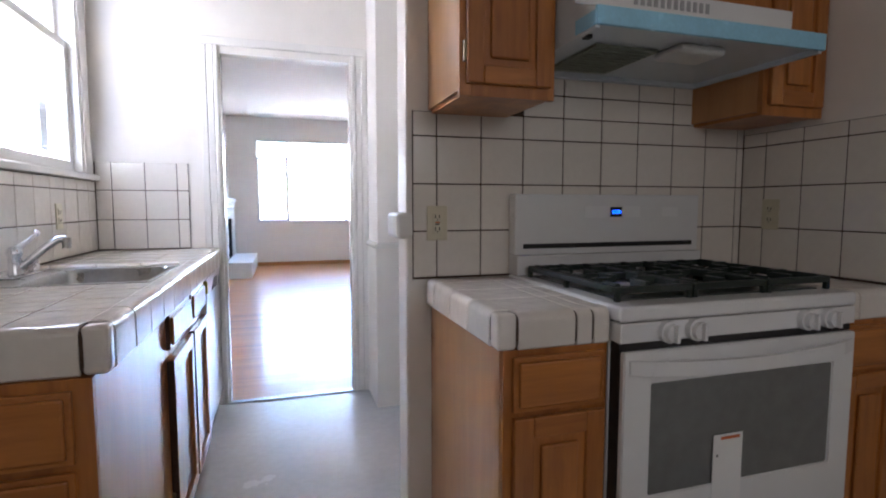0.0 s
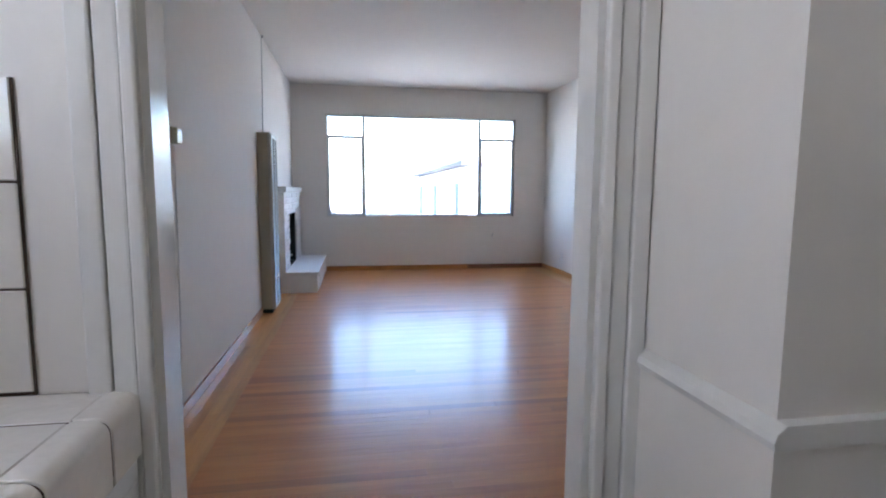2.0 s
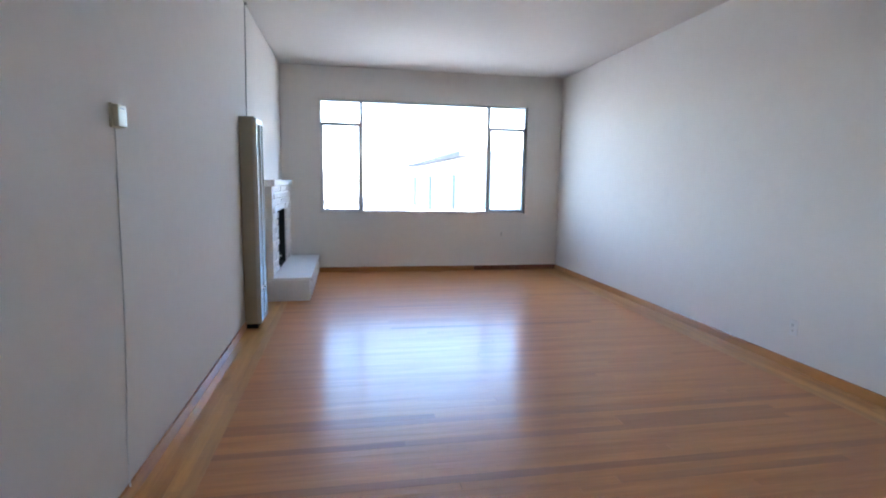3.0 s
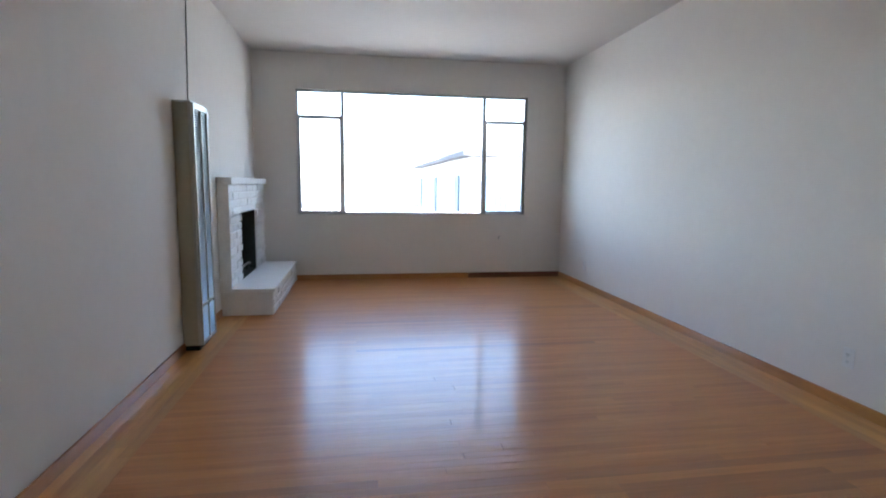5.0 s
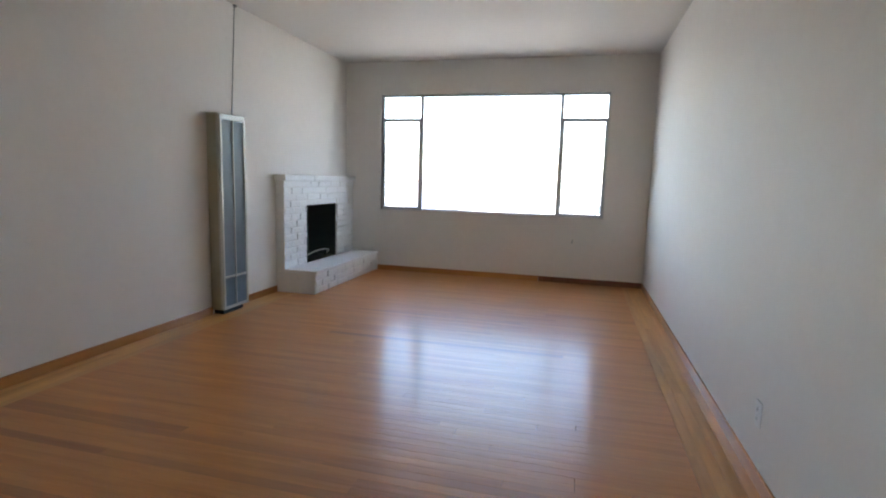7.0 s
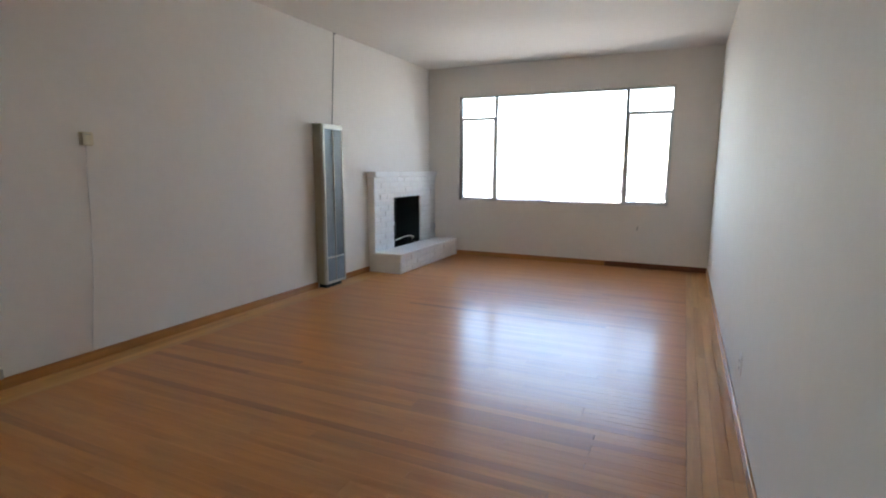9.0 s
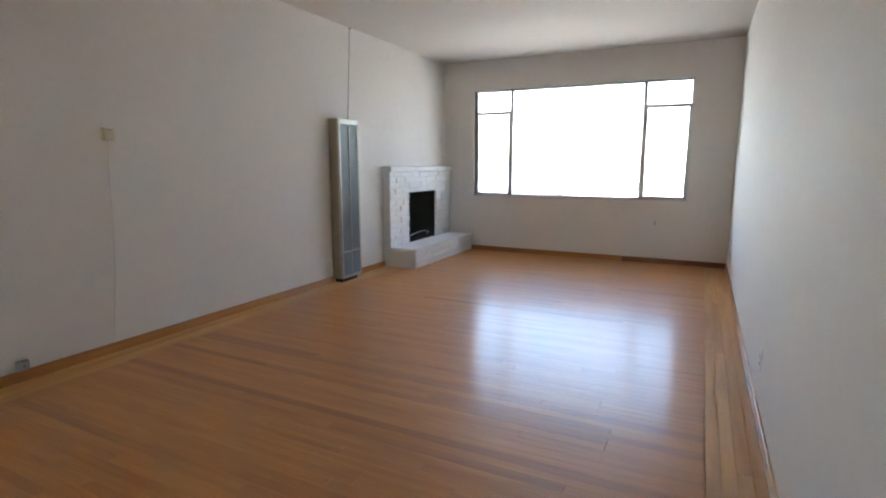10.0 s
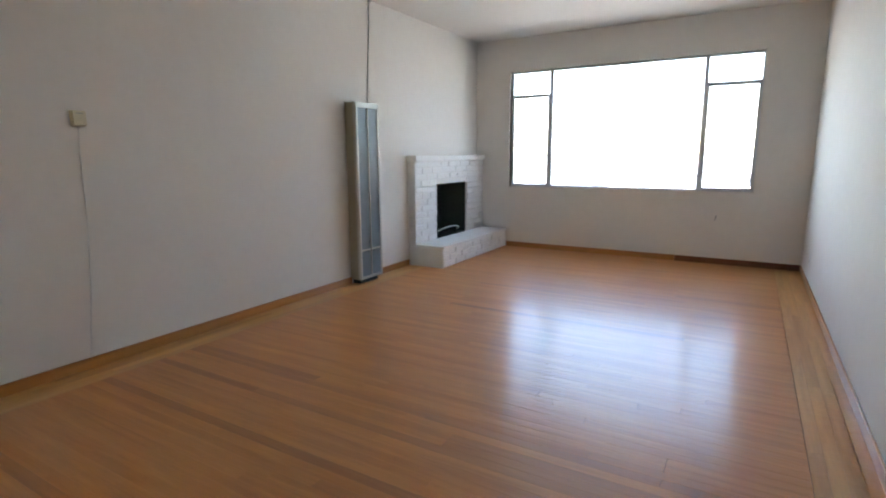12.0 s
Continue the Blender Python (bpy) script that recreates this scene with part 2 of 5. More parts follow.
def prism(bm, pts, axis, a0, a1):
    """A closed outline carried along an axis. The outline's pairs are the two other axes in order."""
    def place(p, a):
        q = list(p)
        q.insert(axis, a)
        return Vector(q)
    lo = [bm.verts.new(place(p, a0)) for p in pts]
    hi = [bm.verts.new(place(p, a1)) for p in pts]
    n = len(pts)
    fs = [bm.faces.new(lo), bm.faces.new(hi[::-1])]
    for i in range(n):
        fs.append(bm.faces.new((lo[i], hi[i], hi[(i + 1) % n], lo[(i + 1) % n])))
    bmesh.ops.recalc_face_normals(bm, faces=fs)
    return fs


def cyl(bm, c, r, h, axis=2, seg=20, r2=None, bevel=0.0):
    m = Matrix.Translation(c)
    if axis == 0:
        m = m @ Matrix.Rotation(radians(90), 4, "Y")
    elif axis == 1:
        m = m @ Matrix.Rotation(radians(90), 4, "X")
    return bmesh.ops.create_cone(bm, cap_ends=True, segments=seg, radius1=r, radius2=r if r2 is None else r2, depth=h, matrix=m)["verts"]


def tube(bm, pts, r, seg=10):
    pts = [Vector(p) for p in pts]
    radii = r if isinstance(r, (list, tuple)) else [r] * len(pts)
    rings = []
    for i, p in enumerate(pts):
        d = (pts[min(i + 1, len(pts) - 1)] - pts[max(i - 1, 0)]).normalized()
        side = d.cross(Vector((0, 0, 1)))
        side = side.normalized() if side.length > 0.05 else Vector((1, 0, 0))
        up = side.cross(d).normalized()
        rings.append([bm.verts.new(p + radii[i] * (math.cos(a) * side + math.sin(a) * up)) for a in [2 * math.pi * k / seg for k in range(seg)]])
    fs = []
    for a, b in zip(rings, rings[1:]):
        for k in range(seg):
            fs.append(bm.faces.new((a[k], a[(k + 1) % seg], b[(k + 1) % seg], b[k])))
    fs += [bm.faces.new(rings[0][::-1]), bm.faces.new(rings[-1])]
    bmesh.ops.recalc_face_normals(bm, faces=fs)


def lathe(bm, c, profile, seg=24, axis=2):
    """Turned shape: rows of (radius, height) about an axis through c."""
    rings = []
    for r, h in profile:
        ring = []
        for k in range(seg):
            a = 2 * math.pi * k / seg
            p = [r * math.cos(a), r * math.sin(a)]
            p.insert(axis, h)
            ring.append(bm.verts.new(Vector(c) + Vector(p)))
        rings.append(ring)
    fs = []
    for a, b in zip(rings, rings[1:]):
        for k in range(seg):
            fs.append(bm.faces.new((a[k], a[(k + 1) % seg], b[(k + 1) % seg], b[k])))
    fs += [bm.faces.new(rings[0][::-1]), bm.faces.new(rings[-1])]
    bmesh.ops.recalc_face_normals(bm, faces=fs)


def thing(name, label, category, loc, group=""):
    ob = tagged(new(name), label, category, group)
    ob.location = loc
    return ob


def origin(ob):
    o = Vector(ob.location)
    while ob.parent:
        ob = ob.parent
        o += Vector(ob.location)
    return o


def part(name, bm, mat, parent=None, label="", kind="", smooth=False):
    me = bpy.data.meshes.new(name)
    if parent is not None:
        bmesh.ops.translate(bm, verts=bm.verts, vec=-origin(parent))
    bm.to_mesh(me)
    bm.free()
    me.materials.append(mat)
    if smooth:
        me.polygons.foreach_set("use_smooth", [True] * len(me.polygons))
        me.set_sharp_from_angle(angle=radians(38))
    ob = new(name, me)
    if parent is not None:
        ob.parent = parent
    return tagged(ob, label, kind=kind)


def structure(name, bm, mat, label=""):
    return part(name, bm, mat, None, label, "structure")


PIECES = {}


def piece(name, x0, x1, y0, y1, z0, z1, mat, parent, edge=0.002, seg=1):
    """One tile, brick or board; alike pieces share their mesh."""
    key = (name, mat.name, round(x1 - x0, 3), round(y1 - y0, 3), round(z1 - z0, 3), edge, seg)
    if key not in PIECES:
        bm = bmesh.new()
        hx, hy, hz = (x1 - x0) / 2, (y1 - y0) / 2, (z1 - z0) / 2
        box(bm, -hx, hx, -hy, hy, -hz, hz, bevel=min(edge, hx * 0.9, hy * 0.9, hz * 0.9), seg=seg)
        me = bpy.data.meshes.new(name)
        bm.to_mesh(me)
        bm.free()
        me.materials.append(mat)
        PIECES[key] = me
    ob = new(name, PIECES[key])
    ob.parent = parent
    ob.location = Vector(((x0 + x1) / 2, (y0 + y1) / 2, (z0 + z1) / 2)) - origin(parent)
    return ob


# ---- structure ----
AX, AY = 1.60, 2.30            # the hall recess beside the kitchen
structure("floor_living", boxes((LRX0 - 0.2, LRX1 + 0.2, KYN + 0.0, LRY1 + 0.3, -0.12, -0.02), (AX, LRX1 + 0.2, AY, KYN, -0.12, -0.02)), BASEM, "oak strip floor of the living room")
structure("floor_kitchen", boxes((-1.0, 1.52, KYS - 0.2, KYN, -0.12, 0.0), (1.52, KX1 + 0.3, KYS - 0.2, 2.14, -0.12, 0.0)), VINYL, "pale grey sheet vinyl kitchen floor")
structure("ceiling", boxes((LRX0 - 0.2, LRX1 + 0.2, KYS - 0.2, LRY1 + 0.3, CEIL, CEIL + 0.15)), CEILING, "white painted plaster ceiling")
structure("wall_living_left", boxes((LRX0 - 0.2, LRX0, LRY0, 9.625, -0.1, CEIL), (LRX0 - 0.2, LRX0, 10.435, LRY1 + 0.25, -0.1, CEIL), (LRX0 - 0.2, LRX0, 9.625, 10.435, -0.1, 0.23), (LRX0 - 0.2, LRX0, 9.625, 10.435, 0.97, CEIL)), WALL, "off-white painted living room wall")
structure("wall_living_right", boxes((LRX1, LRX1 + 0.2, AY - 0.16, LRY1 + 0.25, -0.1, CEIL)), WALL, "off-white painted living room wall")
structure("wall_window", boxes((LRX0, LRX1, LRY1, LRY1 + 0.16, -0.1, WZ0), (LRX0, LRX1, LRY1, LRY1 + 0.16, WZ1, CEIL),
          (LRX0, WX0, LRY1, LRY1 + 0.16, WZ0, WZ1), (WX1, LRX1, LRY1, LRY1 + 0.16, WZ0, WZ1)), WALL, "off-white wall round the wide living room window")
structure("wall_door", boxes((LRX0 - 0.2, DOOR0, KYN, LRY0, -0.1, CEIL), (DOOR1, AX, KYN, LRY0, -0.1, CEIL), (DOOR0, DOOR1, KYN, LRY0, DOORH, CEIL)), KWALL,
          "white wall between kitchen and living room")
KW = (2.385, 3.42, 1.33, 2.5)
structure("wall_kitchen_left", boxes((KX0 - 0.16, KX0, KYS, KW[0], 0, CEIL), (KX0 - 0.16, KX0, KW[1], KYN, 0, CEIL), (KX0 - 0.16, KX0, KW[0], KW[1], 0, KW[2]),
          (KX0 - 0.16, KX0, KW[0], KW[1], KW[3], CEIL)), KWALL, "cream enamel kitchen wall with the sink window")
structure("wall_kitchen_back", boxes((KX0 - 0.16, KX1 + 0.2, KYS - 0.15, KYS, 0, CEIL)), KWALL, "plain white kitchen wall")
structure("wall_kitchen_right", boxes((KX1, KX1 + 0.16, KYS, STOVE_Y + 0.12, 0, CEIL)), KWALL, "white kitchen wall beside the range")
structure("wall_stove", boxes((0.615, KX1, STOVE_Y, STOVE_Y + 0.12, 0, CEIL), bevel=0.008), KWALL, "white partition wall behind the range")
structure("wall_hall", boxes((AX - 0.08, AX, AY - 0.16, KYN, -0.1, CEIL), (AX, LRX1, AY - 0.16, AY, -0.1, CEIL)), WALL, "off-white wall of the hall recess")
structure("wall_pier", boxes((0.742, 1.02, 3.268, KYN, 0.95, CEIL), (0.732, 1.02, 3.258, KYN, 0, 0.925)), KWALL, "white wall pier beside the doorway")
structure("wall_hutch_back", boxes((1.36, 1.44, STOVE_Y + 0.12, KYN, 0, CEIL)), KWALL, "white wall behind the built-in cupboard")
bm = bmesh.new()
prism(bm, [(0.726, 0.925), (0.724, 0.935), (0.728, 0.946), (0.741, 0.957), (1.02, 0.957), (1.02, 0.925)], 1, 3.25, KYN)
structure("chair_rail", bm, TRIM, "white rounded chair rail on the pier")
structure("wall_cap", boxes((0.583, 0.72, STOVE_Y - 0.004, STOVE_Y + 0.145, 1.06, 1.145), bevel=0.012), TRIM, "white painted block on the partition's end")
structure("baseboard_left", boxes((LRX0, LRX0 + 0.014, LRY0, 8.09, 0, 0.07), (LRX0, LRX0 + 0.014, 8.44, 9.14, 0, 0.07), bevel=0.004), BASEM, "brown oak baseboard strip")
structure("baseboard_right", boxes((LRX1 - 0.014, LRX1, AY, LRY1, 0, 0.07), bevel=0.004), BASEM, "brown oak baseboard strip")
structure("baseboard_window", boxes((-0.245, 1.998, LRY1 - 0.014, LRY1, 0, 0.07), bevel=0.004), BASEM, "brown oak baseboard strip")
structure("baseboard_dark", boxes((2.0, LRX1 - 0.014, LRY1 - 0.016, LRY1, 0, 0.07), bevel=0.004), DARKBASE, "darker stained baseboard strip under the window")
structure("wall_seam", boxes((LRX0, LRX0 + 0.0015, 8.455, 9.13, 1.252, 1.2555)), TRIM, "fine raised seam across the wall beside the fireplace")
structure("threshold", boxes((DOOR0, DOOR1, KYN - 0.02, KYN + 0.02, 0.0, 0.008), bevel=0.003), STEEL, "thin metal threshold strip")

# doorway casing, fluted, on both faces, and jamb linings
for side, yf, s in (("kitchen", KYN, -1), ("living", LRY0, 1)):
    def band(x0, x1, t):
        return x0, x1, *sorted((yf, yf + s * t)), 0.0, DOORH + 0.03
    casing = structure("door_casing_" + side, boxes((DOOR0 - 0.094, DOOR1 + 0.094, *sorted((yf, yf + s * 0.018)), DOORH + 0.03, DOORH + 0.075), bevel=0.005), TRIM, "white gloss painted door casing with fluted edges")
    for a, b, t in ((0.0, 0.022, 0.02), (0.024, 0.058, 0.014), (0.060, 0.094, 0.017)) if s < 0 else ((0.008, 0.03, 0.009), (0.032, 0.062, 0.007), (0.064, 0.094, 0.009)):
        part("moulding", boxes(band(DOOR0 - b, DOOR0 - a, t), bevel=0.004), TRIM, casing)
        part("moulding", boxes(band(DOOR1 + a, DOOR1 + b, t), bevel=0.004), TRIM, casing)
structure("door_jamb", boxes((DOOR0, DOOR0 + 0.012, KYN, LRY0, 0.008, DOORH), (DOOR1 - 0.012, DOOR1, KYN, LRY0, 0.008, DOORH), (DOOR0 + 0.012, DOOR1 - 0.012, KYN, LRY0, DOORH - 0.012, DOORH)), TRIM,
          "white gloss painted door jamb")

# ---- living room window ----
win = structure("window_1", boxes((WX0, WX1, LRY1 - 0.004, LRY1 + 0.058, WZ0 - 0.022, WZ0), bevel=0.004), TRIM, "wide steel-framed living room window, grey frames, closed")
YG = LRY1 + 0.08
M1, M2 = 0.348, 2.191
FR = 0.018
part("window_frame", boxes((WX0, WX0 + FR, YG - 0.02, YG + 0.02, WZ0, WZ1), (WX1 - FR, WX1, YG - 0.02, YG + 0.02, WZ0, WZ1), (WX0 + FR, WX1 - FR, YG - 0.02, YG + 0.02, WZ1 - FR, WZ1),
     (WX0 + FR, WX1 - FR, YG - 0.02, YG + 0.02, WZ0, WZ0 + FR), bevel=0.003), WINM, win, "grey painted steel frame")
TR = 2.08
for m in (M1, M2):
    part("mullion", boxes((m - 0.022, m + 0.022, YG - 0.025, YG + 0.02, WZ0 + FR, WZ1 - FR), bevel=0.003), WINM, win)
for a, b in ((WX0 + FR, M1 - 0.022), (M2 + 0.022, WX1 - FR)):
    part("transom", boxes((a, b, YG - 0.022, YG + 0.02, TR - 0.014, TR + 0.014), bevel=0.003), WINM, win)
    sash = part("sash", boxes((a, a + 0.018, YG - 0.03, YG + 0.01, WZ0 + FR, TR - 0.014), (b - 0.018, b, YG - 0.03, YG + 0.01, WZ0 + FR, TR - 0.014),
                (a + 0.018, b - 0.018, YG - 0.03, YG + 0.01, WZ0 + FR, WZ0 + FR + 0.018), (a + 0.018, b - 0.018, YG - 0.03, YG + 0.01, TR - 0.032, TR - 0.014), bevel=0.002), WINM, win)
    bm = bmesh.new()
    e = a + 0.03 if a < 1 else b - 0.03
    tube(bm, [(e, YG - 0.035, WZ0 + 0.09), (e + (0.02 if a < 1 else -0.02), YG - 0.05, WZ0 + 0.05), (e + (0.07 if a < 1 else -0.07), YG - 0.05, WZ0 + 0.035)], 0.006, 8)
    part("handle", bm, WINM, sash)
    g = part("pane", boxes((a + 0.018, b - 0.018, YG - 0.002, YG + 0.002, WZ0 + FR + 0.018, TR - 0.032)), PANE, win)
    g.visible_shadow = False
    g = part("pane", boxes((a, b, YG - 0.002, YG + 0.002, TR + 0.014, WZ1 - FR)), PANE, win)
    g.visible_shadow = False
g = part("pane", boxes((M1 + 0.022, M2 - 0.022, YG - 0.002, YG + 0.002, WZ0 + FR, WZ1 - FR)), PANE, win)
g.visible_shadow = False
structure("window_reveal", boxes((WX0 - 0.018, WX0, LRY1 - 0.006, LRY1 + 0.058, WZ0 - 0.022, WZ1 + 0.018), (WX1, WX1 + 0.018, LRY1 - 0.006, LRY1 + 0.058, WZ0 - 0.022, WZ1 + 0.018),
          (WX0, WX1, LRY1 - 0.006, LRY1 + 0.058, WZ1, WZ1 + 0.018), bevel=0.003), TRIM, "thin white painted window trim")

# ---- kitchen window ----
win2 = structure("window_2", boxes((KX0 - 0.05, KX0 + 0.035, KW[0] - 0.12, KYN - 0.004, 1.298, 1.33), bevel=0.006), TRIM, "white painted double-hung sash window over the sink")
XG = KX0 - 0.06
part("window_frame", boxes((XG - 0.05, KX0 + 0.012, KW[0], KW[0] + 0.02, 1.33, 2.5), (XG - 0.05, KX0 + 0.012, KW[1] - 0.02, KW[1], 1.33, 2.5), (XG - 0.05, KX0 + 0.012, KW[0] + 0.02, KW[1] - 0.02, 2.48, 2.5),
     bevel=0.003), TRIM, win2)
part("casing", boxes((KX0, KX0 + 0.02, KW[1], KW[1] + 0.10, 1.33, 2.6), (KX0, KX0 + 0.02, KW[0] - 0.10, KW[0], 1.33, 2.6), (KX0, KX0 + 0.02, KW[0], KW[1], 2.5, 2.6), bevel=0.005), TRIM, win2)
y0, y1 = KW[0] + 0.02, KW[1] - 0.02
for nm, xa, xb, za, zb in (("lower_sash", XG - 0.0, XG + 0.035, 1.33, 1.965), ("upper_sash", XG - 0.04, XG - 0.003, 1.93, 2.48)):
    s = part(nm, boxes((xa, xb, y0, y0 + 0.045, za, zb), (xa, xb, y1 - 0.045, y1, za, zb), (xa, xb, y0 + 0.045, y1 - 0.045, za, za + (0.055 if za < 1.5 else 0.035)),
             (xa, xb, y0 + 0.045, y1 - 0.045, zb - 0.04, zb), bevel=0.004), TRIM, win2)
    g = part("pane", boxes(((xa + xb) / 2 - 0.002, (xa + xb) / 2 + 0.002, y0 + 0.045, y1 - 0.045, za + (0.055 if za < 1.5 else 0.035), zb - 0.04)), PANE, s)
    g.visible_shadow = False


stay = part("stay_plate", boxes((-0.85, -0.842, 3.275, 3.35, 1.43, 1.66), bevel=0.002), PLATEM, win2, "grey ribbed metal plate outside the glass")
for k in range(8):
    part("rib", boxes((-0.842, -0.8405, 3.295, 3.33, 1.475 + k * 0.018, 1.481 + k * 0.018)), PRINT, stay)
part("arm", boxes((-0.841, -0.835, 3.285, 3.34, 1.447, 1.453), bevel=0.001), STEEL, stay)


# ---- unseen frame round the added fill lamp, on the closed back wall ----
fill_frame = structure("fill_lamp_frame", boxes((-0.16, 1.66, KYS + 0.0, KYS + 0.024, 0.93, 0.995), (-0.16, 1.66, KYS + 0.0, KYS + 0.024, 2.305, 2.37), (-0.16, -0.105, KYS, KYS + 0.024, 0.995, 2.305), (1.605, 1.66, KYS, KYS + 0.024, 0.995, 2.305), bevel=0.004),
                 TRIM, "white frame round an added fill lamp, out of view")


# ---- fireplace ----
fx = -0.628
HY0, HZ = 9.145, 0.256
fp = thing("fireplace", "white painted brick fireplace with sooty firebox and raised brick hearth", "fireplace", (LRX0, 10.0, 0))
core = bmesh.new()
FB = (9.64, 10.42, 0.94)
for r in ((LRX0 + 0.001, fx - 0.012, 9.155, FB[0], 0, 1.222), (LRX0 + 0.001, fx - 0.012, FB[1], LRY1 - 0.001, 0, 1.222), (LRX0 + 0.001, fx - 0.012, FB[0], FB[1], FB[2], 1.222),
          (LRX0 + 0.001, fx - 0.012, FB[0], FB[1], 0, HZ - 0.03)):
    box(core, *r)
breast = part("surround", core, MORTARP, fp)
hearth = part("hearth", boxes((fx - 0.012, -0.267, HY0 + 0.014, LRY1 - 0.001, 0, HZ - 0.03)), MORTARP, fp)
part("hearth_slab", boxes((fx - 0.012, -0.24, HY0 - 0.004, LRY1 - 0.001, HZ - 0.03, HZ), bevel=0.006), SLABP, hearth)
part("mantel", boxes((LRX0 + 0.001, -0.592, 9.125, 9.76, 1.226, 1.29), (LRX0 + 0.001, -0.592, 9.765, 10.42, 1.226, 1.29), (LRX0 + 0.001, -0.592, 10.425, LRY1 - 0.001, 1.226, 1.29), bevel=0.006), BRICKP, fp,
     "white painted stone mantel shelf in three lengths")
part("firebox", boxes((LRX0 - 0.33, LRX0 - 0.30, FB[0] - 0.014, FB[1] + 0.014, HZ - 0.036, FB[2] + 0.02)), SOOT, fp, "sooty black firebox lining")
for q in ((LRX0 - 0.30, fx - 0.02, FB[0] - 0.001, FB[0] + 0.012, HZ + 0.004, FB[2] - 0.013), (LRX0 - 0.30, fx - 0.02, FB[1] - 0.012, FB[1] + 0.001, HZ + 0.004, FB[2] - 0.013),
          (LRX0 - 0.30, fx - 0.02, FB[0], FB[1], FB[2] - 0.012, FB[2] + 0.001), (LRX0 - 0.30, fx - 0.02, FB[0], FB[1], HZ - 0.01, HZ + 0.003)):
    part("firebox_lining", boxes(q), SOOT, fp)
grate = thing("fireplace_grate", "dark iron log grate in the firebox", "grate", (-0.70, 10.03, HZ + 0.004))
bm = bmesh.new()
tube(bm, [(-0.74, 9.72, HZ + 0.03), (-0.69, 9.76, HZ + 0.075), (-0.675, 9.90, HZ + 0.10), (-0.672, 10.03, HZ + 0.108), (-0.675, 10.18, HZ + 0.10), (-0.69, 10.31, HZ + 0.07), (-0.74, 10.35, HZ + 0.03)], 0.009, 8)
part("front_bar", bm, HEATF, grate)
for y in (9.80, 9.92, 10.04, 10.16, 10.27):
    bm = bmesh.new()
    tube(bm, [(-0.95, y, HZ + 0.045), (-0.72, y, HZ + 0.045), (-0.685, y, HZ + 0.075)], 0.007, 6)
    part("bar", bm, IRON, grate)
for y in (9.80, 10.27):
    part("leg", boxes((-0.73, -0.71, y - 0.01, y + 0.01, HZ + 0.004, HZ + 0.05)), IRON, grate)

# ---- wall heater ----
hx, hy0, hy1, hz0, hz1 = -0.59, 8.08, 8.445, 0.045, 1.80
heater = thing("wall_heater", "tall beige metal gas wall heater with a silver louvred front", "wall heater", (LRX0, 8.26, 0.0))
part("casing", boxes((LRX0 + 0.001, hx - 0.012, hy0, hy1, hz0, hz1), bevel=0.012, seg=3), HEATM, heater, "beige enamel casing", smooth=True)
part("top_cap", boxes((LRX0 + 0.001, hx - 0.014, hy0 - 0.003, hy1 + 0.003, hz1 - 0.004, hz1 + 0.008), bevel=0.004), HEATF, heater)
part("side_return", boxes((hx - 0.034, hx - 0.0125, hy0 - 0.0035, hy0 + 0.004, hz0 + 0.01, hz1 - 0.012), bevel=0.002), HEATF, heater, "pale folded edge of the front")
part("front_frame", boxes((hx - 0.012, hx, hy0 + 0.004, hy0 + 0.03, hz0 + 0.004, hz1 - 0.004), (hx - 0.012, hx, hy1 - 0.03, hy1 - 0.004, hz0 + 0.004, hz1 - 0.004),
     (hx - 0.012, hx, hy0 + 0.03, hy1 - 0.03, hz1 - 0.045, hz1 - 0.004), (hx - 0.012, hx, hy0 + 0.03, hy1 - 0.03, hz0 + 0.004, hz0 + 0.03), (hx - 0.012, hx, hy0 + 0.03, hy1 - 0.03, 0.335, 0.355), bevel=0.003), HEATF, heater)
part("centre_strip", boxes((hx - 0.010, hx + 0.002, (hy0 + hy1) / 2 - 0.006, (hy0 + hy1) / 2 + 0.006, hz0 + 0.03, hz1 - 0.045), bevel=0.002), HEATF, heater)
for a, b in ((hy0 + 0.03, (hy0 + hy1) / 2 - 0.006), ((hy0 + hy1) / 2 + 0.006, hy1 - 0.03)):
    bm = boxes((hx - 0.0125, hx - 0.0115, a, b, hz0 + 0.03, hz1 - 0.045))
    z = hz0 + 0.036
    while z < hz1 - 0.055:
        if not 0.325 < z < 0.36:
            prism(bm, [(hx - 0.0115, z), (hx - 0.0015, z), (hx - 0.0115, z + 0.0085)], 1, a + 0.001, b - 0.001)
        z += 0.0165
    part("grille", bm, GRILLE, heater, "fine horizontal metal louvres")
bm = bmesh.new()
cyl(bm, (hx + 0.008, 8.2625, 0.345), 0.006, 0.02, axis=0, seg=10)
box(bm, hx + 0.014, hx + 0.02, 8.2325, 8.2925, 0.34, 0.35, bevel=0.002)
part("handle", bm, HEATF, heater)
part("mounting_foot", boxes((LRX0 + 0.001, -0.63, 8.12, 8.40, 0.0, 0.045)), IRON, heater)
bm = bmesh.new()
tube(bm, [(-0.7255, 8.432, hz1 - 0.01), (-0.7255, 8.455, 2.1), (-0.7255, 8.488, 2.5), (-0.7255, 8.51, CEIL - 0.004)], 0.0042, 8)
cond = thing("thermostat_conduit", "thin pale conduit rising from the heater to the ceiling", "conduit", (-0.72, 8.43, hz1))
part("conduit", bm, GREYP, cond)
part("clip", boxes((LRX0 + 0.001, -0.705, 8.495, 8.525, CEIL - 0.02, CEIL - 0.002), bevel=0.003), GREYP, cond)

